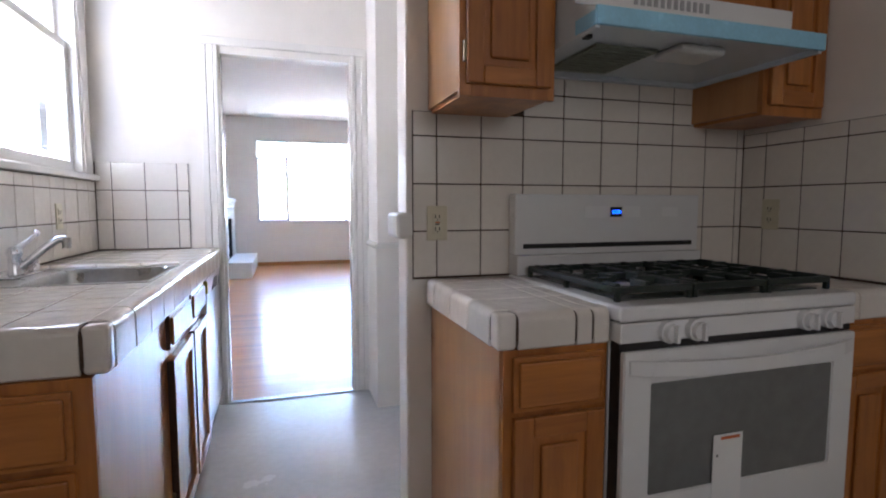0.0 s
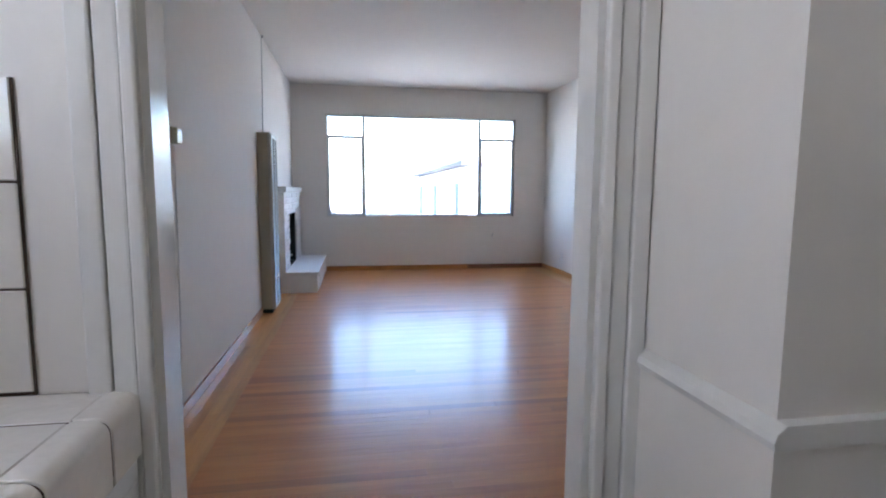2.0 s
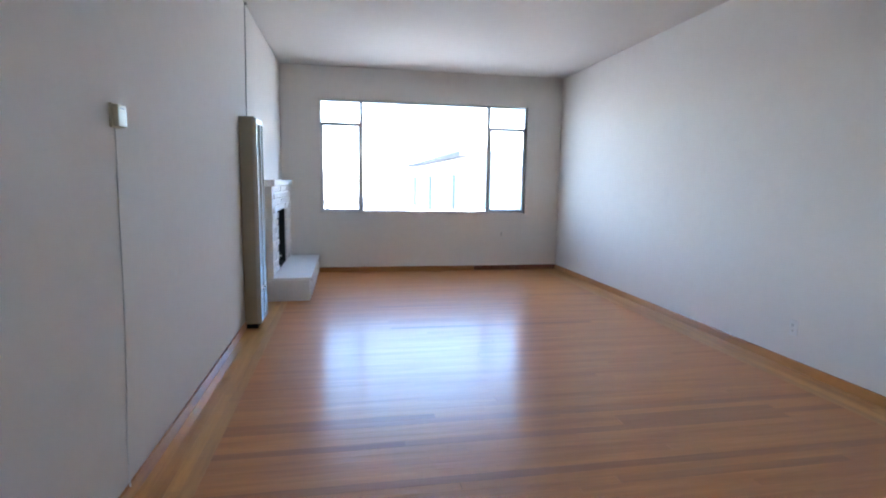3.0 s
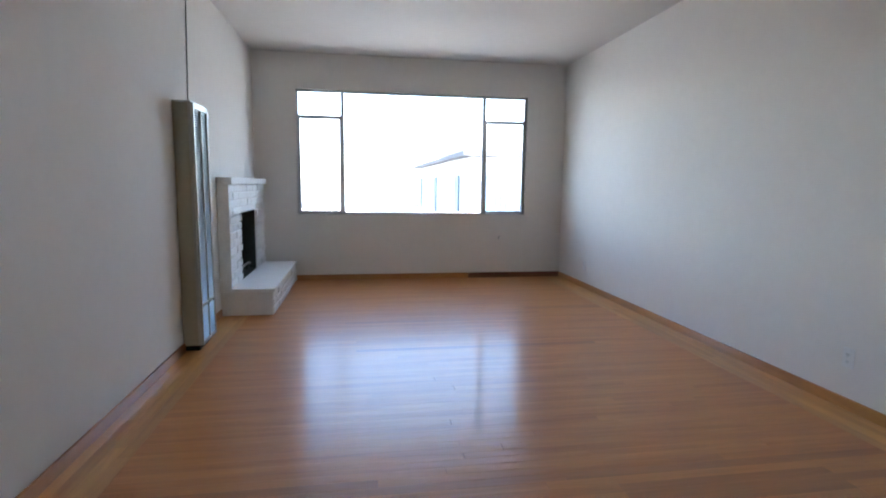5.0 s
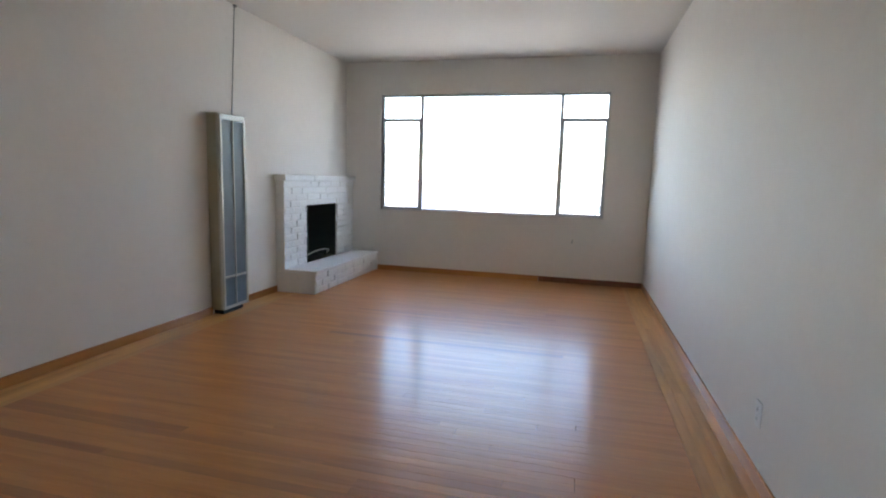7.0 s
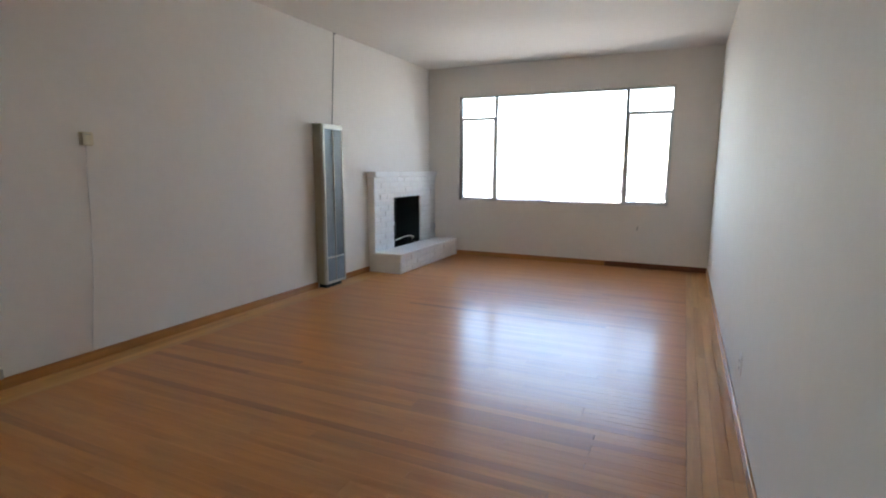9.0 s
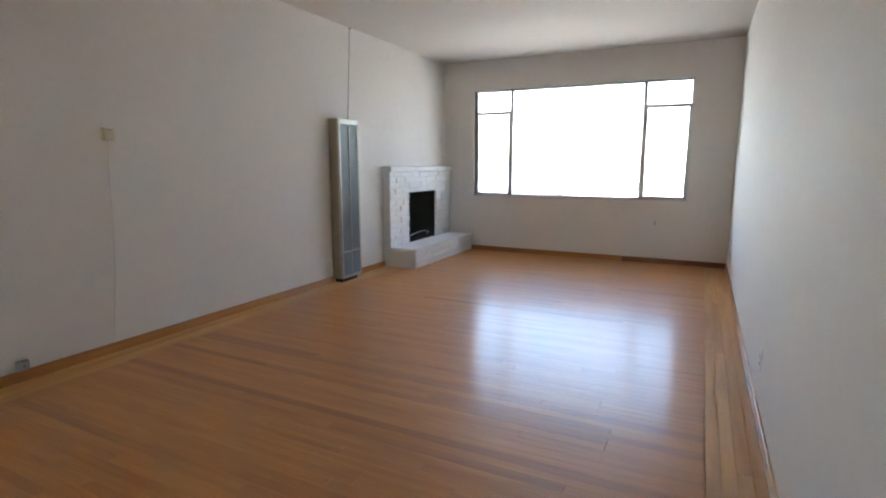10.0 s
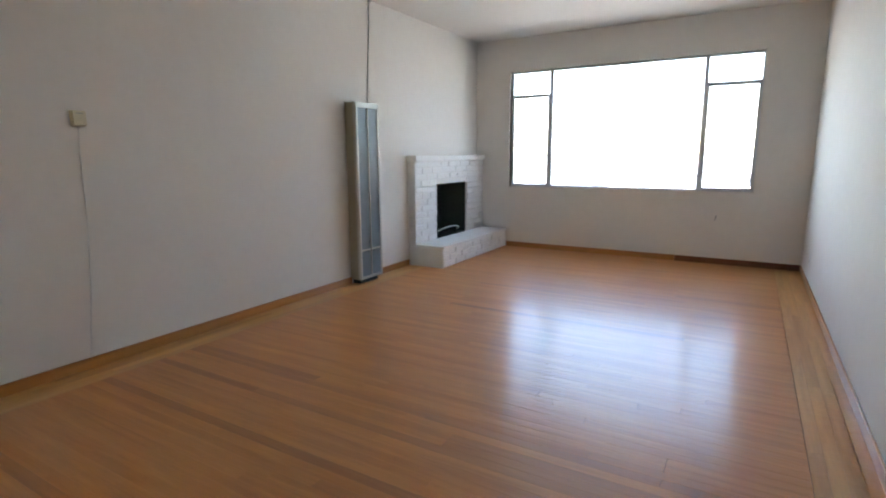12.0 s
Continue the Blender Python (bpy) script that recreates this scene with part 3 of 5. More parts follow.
# ---- thermostat and its wire, wall boxes ----
th = thing("thermostat", "small ivory plastic wall thermostat", "thermostat", (LRX0, 5.71, 1.524))
part("base", boxes((LRX0, LRX0 + 0.012, 5.67, 5.75, 1.479, 1.569), bevel=0.003), IVORY, th)
part("cover", boxes((LRX0 + 0.012, LRX0 + 0.034, 5.674, 5.746, 1.483, 1.565), bevel=0.004), IVORY, th)
part("scale_print", boxes((LRX0 + 0.034, LRX0 + 0.0352, 5.69, 5.73, 1.550, 1.554)), GREYP, th)
bm = bmesh.new()
tube(bm, [(LRX0 + 0.004, 5.71, 1.482), (LRX0 + 0.005, 5.70, 1.3), (LRX0 + 0.004, 5.695, 1.0), (LRX0 + 0.006, 5.685, 0.8), (LRX0 + 0.005, 5.665, 0.5), (LRX0 + 0.004, 5.635, 0.25), (LRX0 + 0.016, 5.61, 0.068)], 0.0032, 6)
wire = thing("thermostat_wire", "thin white wire hanging down the wall below the thermostat", "wire", (LRX0, 5.65, 0.07))
part("wire", bm, WHITEP, wire)
jb = thing("phone_jack", "small grey surface-mounted phone jack above the baseboard", "wall box", (LRX0, 5.05, 0.09))
part("body", boxes((LRX0, LRX0 + 0.03, 5.018, 5.082, 0.072, 0.132), bevel=0.005), GREYP, jb)
part("screw", boxes((LRX0 + 0.03, LRX0 + 0.032, 5.046, 5.054, 0.098, 0.105)), IRON, jb)
wj = thing("wall_stub", "short white cable stub poking from the wall under the window", "cable", (2.41, LRY1, 0.54))
bm = bmesh.new()
tube(bm, [(2.412, LRY1 + 0.002, 0.565), (2.41, LRY1 - 0.02, 0.56), (2.405, LRY1 - 0.022, 0.535), (2.402, LRY1 - 0.018, 0.52)], 0.006, 6)
part("cable", bm, GREYP, wj)


def outlet(axis, face, s, u, z, mat, label, usb=False):
    """A duplex wall outlet on the plane axis = face, proud by s."""
    def b(u0, u1, z0, z1, d0, d1, bevel=0.0):
        a = sorted((face + s * d0, face + s * d1))
        return (*a, u0, u1, z0, z1) if axis == 0 else (u0, u1, *a, z0, z1)
    loc = (face, u, z) if axis == 0 else (u, face, z)
    o = thing("wall_outlet", label, "electrical outlet", loc)
    part("cover_plate", boxes(b(u - 0.035, u + 0.035, z - 0.057, z + 0.057, 0, 0.006), bevel=0.002), mat, o)
    for dz in (-0.02, 0.02):
        sk = part("socket", boxes(b(u - 0.016, u + 0.016, z + dz - 0.014, z + dz + 0.014, 0.006, 0.009), bevel=0.001), mat, o)
        part("slot", boxes(b(u - 0.008, u - 0.005, z + dz - 0.004, z + dz + 0.007, 0.009, 0.0095), b(u + 0.005, u + 0.008, z + dz - 0.004, z + dz + 0.007, 0.009, 0.0095),
             b(u - 0.002, u + 0.002, z + dz - 0.010, z + dz - 0.006, 0.009, 0.0095)), PRINT, sk)
    if usb:
        part("test_button", boxes(b(u - 0.007, u + 0.007, z + 0.001, z + 0.005, 0.009, 0.011)), ORANGEP, o)
        part("reset_button", boxes(b(u - 0.007, u + 0.007, z - 0.005, z - 0.001, 0.009, 0.011)), PRINT, o)
    return o


outlet(0, LRX1, -1, 6.587, 0.298, WHITEP, "white duplex outlet low on the off-white living room wall")
outlet(0, LRX1, -1, 10.12, 0.278, WHITEP, "white duplex outlet near the window corner, low on the wall")

# ---- ceiling lamp ----
lamp = thing("ceiling_light", "round frosted glass flush ceiling light, lit warm", "ceiling light", (1.15, 5.95, CEIL))
bm = bmesh.new()
lathe(bm, (1.15, 5.95, CEIL), [(0.165, -0.001), (0.17, -0.008), (0.165, -0.02), (0.15, -0.025)], 32)
part("canopy", bm, BRASS, lamp, smooth=True)
bm = bmesh.new()
lathe(bm, (1.15, 5.95, CEIL), [(0.15, -0.025), (0.148, -0.045), (0.13, -0.07), (0.095, -0.092), (0.05, -0.104), (0.008, -0.108)], 32)
part("shade", bm, GLOW, lamp, "frosted glass bowl glowing warm", smooth=True)

# ---- tiling ----
def lines(a, b, first, step=TILE):
    """Tile edges between a and b, with a joint at first."""
    k = math.ceil((a - first) / step + 1e-6)
    out = [a]
    while first + k * step < b - 0.012:
        if first + k * step > a + 0.012:
            out.append(first + k * step)
        k += 1
    return out + [b]


def tiles(parent, axis, face, s, us, vs, skip=None, th=0.006, gap=0.004, mat=None):
    """A field of tiles on the plane axis = face, proud towards s."""
    for u0, u1 in zip(us, us[1:]):
        for v0, v1 in zip(vs, vs[1:]):
            if skip and skip((u0 + u1) / 2, (v0 + v1) / 2):
                continue
            a = sorted((face, face + s * th))
            r = [(u0 + gap / 2, u1 - gap / 2), (v0 + gap / 2, v1 - gap / 2)]
            r.insert(axis, tuple(a))
            piece("tile", *r[0], *r[1], *r[2], mat or TILEM, parent, 0.0016)


CT = 0.925                   # top of the counters
ROWS_Z = [0.93, 1.084, 1.239, 1.394]


# ---- kitchen joinery ----
def panel_front(name, parent, axis, face, s, u0, u1, z0, z1, mat, mat2, t=0.019, rail=0.052, raised=True):
    """A framed door or drawer front with a raised field, proud of the plane axis = face towards s."""
    def b(u0, u1, z0, z1, d0, d1):
        a = sorted((face + s * d0, face + s * d1))
        return (*a, u0, u1, z0, z1) if axis == 0 else (u0, u1, *a, z0, z1)
    d = part(name, boxes(b(u0 + rail - 0.004, u1 - rail + 0.004, z0 + rail - 0.004, z1 - rail + 0.004, 0, t * 0.45)), mat, parent)
    for q in (b(u0, u0 + rail, z0, z1, 0, t), b(u1 - rail, u1, z0, z1, 0, t)):
        part("stile", boxes(q, bevel=0.004), mat, d)
    for q in (b(u0 + rail, u1 - rail, z0, z0 + rail, 0, t), b(u0 + rail, u1 - rail, z1 - rail, z1, 0, t)):
        part("rail", boxes(q, bevel=0.004), mat2, d)
    if raised and u1 - u0 > 2 * rail + 0.06 and z1 - z0 > 2 * rail + 0.06:
        part("raised_panel", boxes(b(u0 + rail + 0.02, u1 - rail - 0.02, z0 + rail + 0.02, z1 - rail - 0.02, t * 0.45, t * 0.95), bevel=0.006), mat, d)
    return d


def slab_front(name, parent, axis, face, s, u0, u1, z0, z1, mat, t=0.019, bevel=0.006):
    """A slab front on a thin back board, its face edges chamfered."""
    def b(u0, u1, z0, z1, d0, d1):
        a = sorted((face + s * d0, face + s * d1))
        return (*a, u0, u1, z0, z1) if axis == 0 else (u0, u1, *a, z0, z1)
    d = part(name, boxes(b(u0, u1, z0, z1, 0, t * 0.6), bevel=0.003), mat, parent)
    part("raised_field", boxes(b(u0 + 0.012, u1 - 0.012, z0 + 0.012, z1 - 0.012, t * 0.6, t), bevel=bevel), mat, d)
    return d


FX = -0.145                  # face of the sink side's cabinets
end_cab = thing("corner_cabinet", "honey oak base cabinet with stacked drawers under the tiled counter", "kitchen cabinet", (-0.43, 1.95, 0))
part("body", boxes((KX0 + 0.001, FX, 1.56, 2.205, 0.0, 0.822)), OAKP, end_cab, "plain oak side panel")
part("face_frame", boxes((FX - 0.045, FX, 1.545, 1.56, 0, 0.822), (KX0, FX - 0.045, 1.545, 1.56, 0.79, 0.822), (KX0, FX - 0.045, 1.545, 1.56, 0.625, 0.655), bevel=0.001), OAK, end_cab)
slab_front("drawer_front", end_cab, 1, 1.545, -1, KX0 + 0.02, FX - 0.035, 0.648, 0.80, OAKH)
slab_front("drawer_front", end_cab, 1, 1.545, -1, KX0 + 0.02, FX - 0.035, 0.40, 0.632, OAKH)
slab_front("drawer_front", end_cab, 1, 1.545, -1, KX0 + 0.02, FX - 0.035, 0.10, 0.385, OAKH)

sink_cab = thing("sink_cabinet", "dark-edged honey oak sink cabinet with two doors and two false drawers", "kitchen cabinet", (-0.43, 2.75, 0))
part("body", boxes((KX0 + 0.001, FX - 0.02, 2.207, 3.005, 0.0, 0.70), (KX0 + 0.001, KX0 + 0.02, 2.207, 3.005, 0.70, 0.822)), OAKP, sink_cab)
part("face_frame", boxes((FX - 0.02, FX, 2.207, 2.235, 0, 0.822), (FX - 0.02, FX, 2.985, 3.005, 0, 0.822), (FX - 0.02, FX, 2.235, 2.985, 0.80, 0.822), (FX - 0.02, FX, 2.235, 2.985, 0.655, 0.70),
     (FX - 0.02, FX, 2.60, 2.65, 0.0, 0.80), (FX - 0.02, FX, 2.235, 2.985, 0.0, 0.06), bevel=0.001), OAK, sink_cab)
for a, b in ((2.218, 2.605), (2.642, 2.995)):
    d = slab_front("false_drawer", sink_cab, 0, FX, 1, a, b, 0.695, 0.812, OAKS, t=0.024)
    part("worn_edge", boxes((FX + 0.001, FX + 0.014, a - 0.0012, a + 0.0005, 0.698, 0.809)), DARKEDGE, d, "dark worn front edge")
    d = panel_front("door", sink_cab, 0, FX, 1, a, b, 0.05, 0.66, OAKS, OAKS, t=0.024, raised=False)
    # bare dark wood shows where the door edges are worn
    part("worn_edge", boxes((FX + 0.001, FX + 0.023, a - 0.0012, a + 0.0005, 0.052, 0.658)), DARKEDGE, d, "dark worn door edge")
    part("hinge", boxes((FX + 0.001, FX + 0.012, a - 0.010, a - 0.0015, 0.16, 0.21), bevel=0.002), BRASS, d)

dw = thing("dishwasher", "white built-in dishwasher with a recessed grip under the counter", "dishwasher", (-0.43, 3.30, 0))
part("body", boxes((KX0 + 0.02, FX - 0.01, 3.012, 3.565, 0.02, 0.82)), BLACK, dw)
part("door", boxes((FX - 0.01, FX + 0.022, 3.012, 3.565, 0.10, 0.735), (FX - 0.01, FX + 0.022, 3.012, 3.215, 0.735, 0.785), (FX - 0.01, FX + 0.022, 3.465, 3.565, 0.735, 0.785),
     (FX - 0.01, FX + 0.022, 3.012, 3.565, 0.785, 0.818), bevel=0.0015), ENAMEL, dw, "white enamel door")
part("grip_recess", boxes((FX - 0.01, FX + 0.004, 3.215, 3.465, 0.735, 0.785)), GREYP, dw)
part("kick_plate", boxes((FX - 0.02, FX - 0.005, 3.012, 3.565, 0.0, 0.095)), ENAMEL, dw)
sp = thing("sponge", "yellow sponge stuck beside the dishwasher", "sponge", (FX + 0.012, 3.005, 0.78))
part("sponge", boxes((FX + 0.001, FX + 0.03, 2.998, 3.0115, 0.752, 0.812), bevel=0.004), YELLOW, sp)

# sink-side counter: core slab round the basin, tiles on top, rounded edge tiles
SX0, SX1, SY0, SY1 = -0.665, -0.178, 2.20, 2.69
counter = thing("sink_counter", "cream glazed tile counter with dark grout and rounded edge tiles", "countertop", (-0.43, 2.5, 0.83))
CF = -0.165
part("core", boxes((KX0 + 0.001, CF, 1.60, SY0, 0.824, CT - 0.0015), (KX0 + 0.001, CF, SY1, KYN - 0.001, 0.824, CT - 0.0015), (KX0 + 0.001, SX0, SY0, SY1, 0.824, CT - 0.0015), (SX1, CF, SY0, SY1, 0.824, CT - 0.0015)), GROUT, counter)
ys = lines(1.60, KYN - 0.002, 1.60 + 0.004)
for u0, u1 in zip(ys, ys[1:]):
    for x0, x1 in zip([KX0 + 0.002, -0.63, -0.475, -0.32, CF], [-0.63, -0.475, -0.32, CF]):
        if u1 <= SY0 or u0 >= SY1 + 0.03 or x1 <= SX0 or x0 >= SX1:
            cells = [(x0, x1, u0, u1)]
        else:
            m0, m1 = max(u0, SY0), min(u1, SY1 + 0.03)
            cells = [(x0, x1, u0, SY0), (x0, x1, SY1 + 0.03, u1), (SX1, x1, m0, m1), (x0, SX0, m0, m1)]
        for a0, a1, b0, b1 in cells:
            if a1 - a0 > 0.012 and b1 - b0 > 0.012:
                piece("tile", a0 + 0.0026, a1 - 0.0026, b0 + 0.0026, b1 - 0.0026, CT - 0.007, CT, TILEM, counter, 0.0016)



EDGES = {}


def edge_tile(parent, pts, axis, a0, a1, key, at):
    """A rounded edge tile: an outline carried along an axis, placed at a point."""
    k = (key, axis, round(a1 - a0, 3))
    if k not in EDGES:
        bm = bmesh.new()
        h = (a1 - a0) / 2 - 0.0027
        fs = prism(bm, pts, axis, -h, h)
        bmesh.ops.bevel(bm, geom=[e for e in bm.edges if len(e.link_faces) == 2 and e.calc_face_angle(0) > 1.2], offset=0.0015, segments=1, affect="EDGES")
        me = bpy.data.meshes.new("edge_tile")
        bm.to_mesh(me)
        bm.free()
        me.materials.append(TILEM)
        me.polygons.foreach_set("use_smooth", [True] * len(me.polygons))
        me.set_sharp_from_angle(angle=radians(38))
        EDGES[k] = me
    ob = new("edge_tile", EDGES[k])
    ob.parent = parent
    loc = list(at)
    loc.insert(axis, (a0 + a1) / 2)
    ob.location = Vector(loc) - origin(parent)
    return ob


def edge_profile(w, h, r=0.022, flip=False):
    """Outline of a rounded edge tile, its top outer corner at (w, h), hung from the counter's line at u = 0."""
    pts = [(0.0, h - 0.007), (0.0, h), (w - r, h)]
    pts += [(w - r + r * math.sin(a), h - r + r * math.cos(a)) for a in [math.pi / 2 * k / 7 for k in range(1, 8)]]
    pts += [(w, 0.004), (w - 0.004, 0.0), (w - 0.012, 0.0), (w - 0.012, h - 0.02)]
    return [(-u, v) for u, v in pts] if flip else pts


for u0, u1 in zip(ys, ys[1:]):
    edge_tile(counter, edge_profile(0.05, 0.103), 1, u0, u1, "front", (CF, CT - 0.101))
xs = [KX0 + 0.002, -0.63, -0.475, -0.32, CF]
for u0, u1 in zip(xs, xs[1:]):
    edge_tile(counter, edge_profile(0.05, 0.103, flip=True), 0, u0, u1, "end", (1.60, CT - 0.101))
corner = part("edge_tile", boxes((CF + 0.001, CF + 0.05, 1.55, 1.599, CT - 0.101, CT + 0.002), bevel=0.011, seg=4), TILEM, counter, smooth=True)
part("edge_core", boxes((CF - 0.03, CF + 0.0482, 1.5525, KYN - 0.003, 0.827, CT - 0.003), bevel=0.018, seg=5), GROUT, counter)
part("edge_core", boxes((KX0 + 0.01, CF, 1.553, 1.63, 0.8275, CT - 0.0035), bevel=0.018, seg=5), GROUT, counter)
# raised rounded trim along the far side of the basin and behind it
for u0, u1 in zip([-0.70, -0.63, -0.475, -0.32], [-0.63, -0.475, -0.32, -0.178]):
    edge_tile(counter, [(-0.014, 0), (-0.014, 0.006), (-0.009, 0.012), (0, 0.015), (0.009, 0.012), (0.014, 0.006), (0.014, 0)], 0, u0, u1, "bead", (SY1 + 0.016, CT - 0.002))
for u0, u1 in zip([1.92, 2.07, 2.225, 2.38, 2.535], [2.07, 2.225, 2.38, 2.535, 2.685]):
    edge_tile(counter, [(-0.014, 0), (-0.014, 0.006), (-0.009, 0.012), (0, 0.015), (0.009, 0.012), (0.014, 0.006), (0.014, 0)], 1, u0, u1, "bead", (-0.712, CT - 0.002))

# basin
sink = thing("kitchen_sink", "stainless steel drop-in sink basin set in the tiled counter", "sink", (-0.43, 2.45, CT))
bm = bmesh.new()
def ring(x0, x1, y0, y1, z, r, n=5):
    out = []
    for cx, cy, a0 in ((x1 - r, y1 - r, 0), (x0 + r, y1 - r, 90), (x0 + r, y0 + r, 180), (x1 - r, y0 + r, 270)):
        for k in range(n + 1):
            a = radians(a0 + 90 * k / n)
            out.append(bm.verts.new((cx + r * math.cos(a), cy + r * math.sin(a), z)))
    return out
rings = [ring(SX0 + 0.001, SX1 - 0.001, SY0 + 0.001, SY1 - 0.001, CT - 0.008, 0.01), ring(SX0 + 0.001, SX1 - 0.001, SY0 + 0.001, SY1 - 0.001, CT + 0.001, 0.01),
         ring(SX0 + 0.11, SX1 - 0.015, SY0 + 0.03, SY1 - 0.03, CT - 0.001, 0.05), ring(SX0 + 0.116, SX1 - 0.021, SY0 + 0.036, SY1 - 0.036, CT - 0.012, 0.05),
         ring(SX0 + 0.13, SX1 - 0.03, SY0 + 0.05, SY1 - 0.05, CT - 0.14, 0.05), ring(SX0 + 0.15, SX1 - 0.05, SY0 + 0.07, SY1 - 0.07, CT - 0.165, 0.04)]
fs = []
for a, b in zip(rings, rings[1:]):
    for k in range(len(a)):
        fs.append(bm.faces.new((a[k], a[(k + 1) % len(a)], b[(k + 1) % len(a)], b[k])))
fs.append(bm.faces.new(rings[-1]))
bmesh.ops.recalc_face_normals(bm, faces=fs)
bmesh.ops.reverse_faces(bm, faces=fs)
basin = part("basin", bm, STEEL, sink, smooth=True)
md = basin.modifiers.new("thickness", "SOLIDIFY")
md.thickness = 0.0015
bm = bmesh.new()
lathe(bm, (-0.37, 2.445, CT - 0.1645), [(0.045, 0.0), (0.045, 0.003), (0.035, 0.003), (0.03, 0.0015)], 24)
part("drain", bm, CHROME, sink)

# faucet
fx0, fy0 = -0.628, 2.49
faucet = thing("kitchen_faucet", "chrome single-lever kitchen faucet with a long spout", "faucet", (fx0, fy0, CT))
part("deck_plate", boxes((fx0 - 0.025, fx0 + 0.025, fy0 - 0.125, fy0 + 0.105, CT + 0.001, CT + 0.012), bevel=0.005), CHROME, faucet, smooth=True)
bm = bmesh.new()
lathe(bm, (fx0, fy0 - 0.06, CT + 0.012), [(0.024, 0), (0.024, 0.01), (0.02, 0.02), (0.02, 0.06), (0.024, 0.07), (0.022, 0.085), (0.012, 0.095)], 20)
part("body", bm, CHROME, faucet, smooth=True)
bm = bmesh.new()
tube(bm, [(fx0 + 0.008, fy0 - 0.06, CT + 0.03), (fx0 + 0.04, fy0 - 0.05, CT + 0.06), (fx0 + 0.08, fy0 - 0.035, CT + 0.10), (fx0 + 0.11, fy0 - 0.02, CT + 0.125), (fx0 + 0.135, fy0 - 0.012, CT + 0.128)], 0.0125, 12)
spout = part("spout", bm, CHROME, faucet, smooth=True)
bm = bmesh.new()
cyl(bm, (fx0 + 0.135, fy0 - 0.012, CT + 0.113), 0.015, 0.036, seg=18)
part("nozzle", bm, CHROME, spout)
bm = bmesh.new()
tube(bm, [(fx0, fy0 - 0.06, CT + 0.09), (fx0 + 0.01, fy0 - 0.04, CT + 0.105), (fx0 + 0.028, fy0 - 0.01, CT + 0.128), (fx0 + 0.036, fy0 + 0.005, CT + 0.142)], [0.016, 0.012, 0.008, 0.008], 12)
lathe(bm, (fx0 + 0.038, fy0 + 0.01, CT + 0.148), [(0.004, -0.013), (0.011, -0.008), (0.013, 0.0), (0.011, 0.008), (0.004, 0.013)], 14)
part("lever", bm, CHROME, faucet, smooth=True)
bm = bmesh.new()
lathe(bm, (fx0, fy0 + 0.08, CT + 0.012), [(0.018, 0), (0.017, 0.02), (0.013, 0.025), (0.014, 0.05), (0.008, 0.06)], 16)
part("side_spray", bm, CHROME, faucet, smooth=True)

# ---- range ----
RX0, RX1, RF, RB = 0.976, 1.733, 1.375, STOVE_Y - 0.008
rng = thing("gas_range", "white freestanding gas range with black grates and a windowed oven door", "stove", (1.35, 1.69, 0))
part("body", boxes((RX0, RX1, RF + 0.04, RB, 0.03, 0.895), bevel=0.003), ENAMEL, rng)
part("side_gap", boxes((RX0 + 0.004, RX1 - 0.004, RF + 0.006, RF + 0.04, 0.10, 0.842)), BLACK, rng)
part("cooktop", boxes((RX0 - 0.002, RX1 + 0.002, RF - 0.005, RB, 0.895, 0.932), bevel=0.009, seg=3), ENAMEL, rng, "white enamel cooktop", smooth=False)
part("recess", boxes((RX0 + 0.05, RX1 - 0.05, RF + 0.07, RB - 0.09, 0.932, 0.935), bevel=0.001), BURNERM, rng, "dark speckled burner well")
panel = part("control_panel", boxes((RX0, RX1, RF - 0.004, RF + 0.04, 0.845, 0.893), bevel=0.003), ENAMEL, rng)
for x in (1.105, 1.185, 1.545, 1.625):
    bm = bmesh.new()
    cyl(bm, (x, RF - 0.012, 0.868), 0.027, 0.016, axis=1, seg=24)
    cyl(bm, (x, RF - 0.026, 0.868), 0.021, 0.016, axis=1, seg=24)
    box(bm, x - 0.005, x + 0.005, RF - 0.046, RF - 0.034, 0.847, 0.889, bevel=0.002)
    part("knob", bm, ENAMEL, panel, "white plastic burner knob")
OD0, OD1 = 0.19, 0.825
bm = bmesh.new()
loops = []
for y in (RF - 0.012, RF + 0.006):
    for x0, x1, z0, z1 in ((RX0 + 0.006, RX1 - 0.006, OD0, OD1), (RX0 + 0.085, RX1 - 0.085, 0.465, 0.745)):
        loops.append([bm.verts.new(p) for p in ((x0, y, z0), (x1, y, z0), (x1, y, z1), (x0, y, z1))])
for p, q in ((0, 1), (1, 3), (3, 2), (2, 0)):
    for k in range(4):
        bm.faces.new((loops[p][k], loops[p][(k + 1) % 4], loops[q][(k + 1) % 4], loops[q][k]))
bmesh.ops.recalc_face_normals(bm, faces=bm.faces)
bmesh.ops.bevel(bm, geom=[e for e in bm.edges if e.calc_face_angle(0) > 1.0], offset=0.003, segments=2, affect="EDGES")
door = part("oven_door", bm, ENAMEL, rng, "white oven door")
part("oven_window", boxes((RX0 + 0.083, RX1 - 0.083, RF - 0.008, RF + 0.004, 0.463, 0.747)), OVENGLASS, door, "dark smoked glass window")
bm = bmesh.new()
n = 14
pts = []
for k in range(n + 1):
    x = RX0 + 0.02 + (RX1 - RX0 - 0.04) * k / n
    pts.append((x, RF - 0.018 - 0.03 * math.sin(math.pi * k / n) ** 0.5, 0.79 - 0.012 * math.sin(math.pi * k / n)))
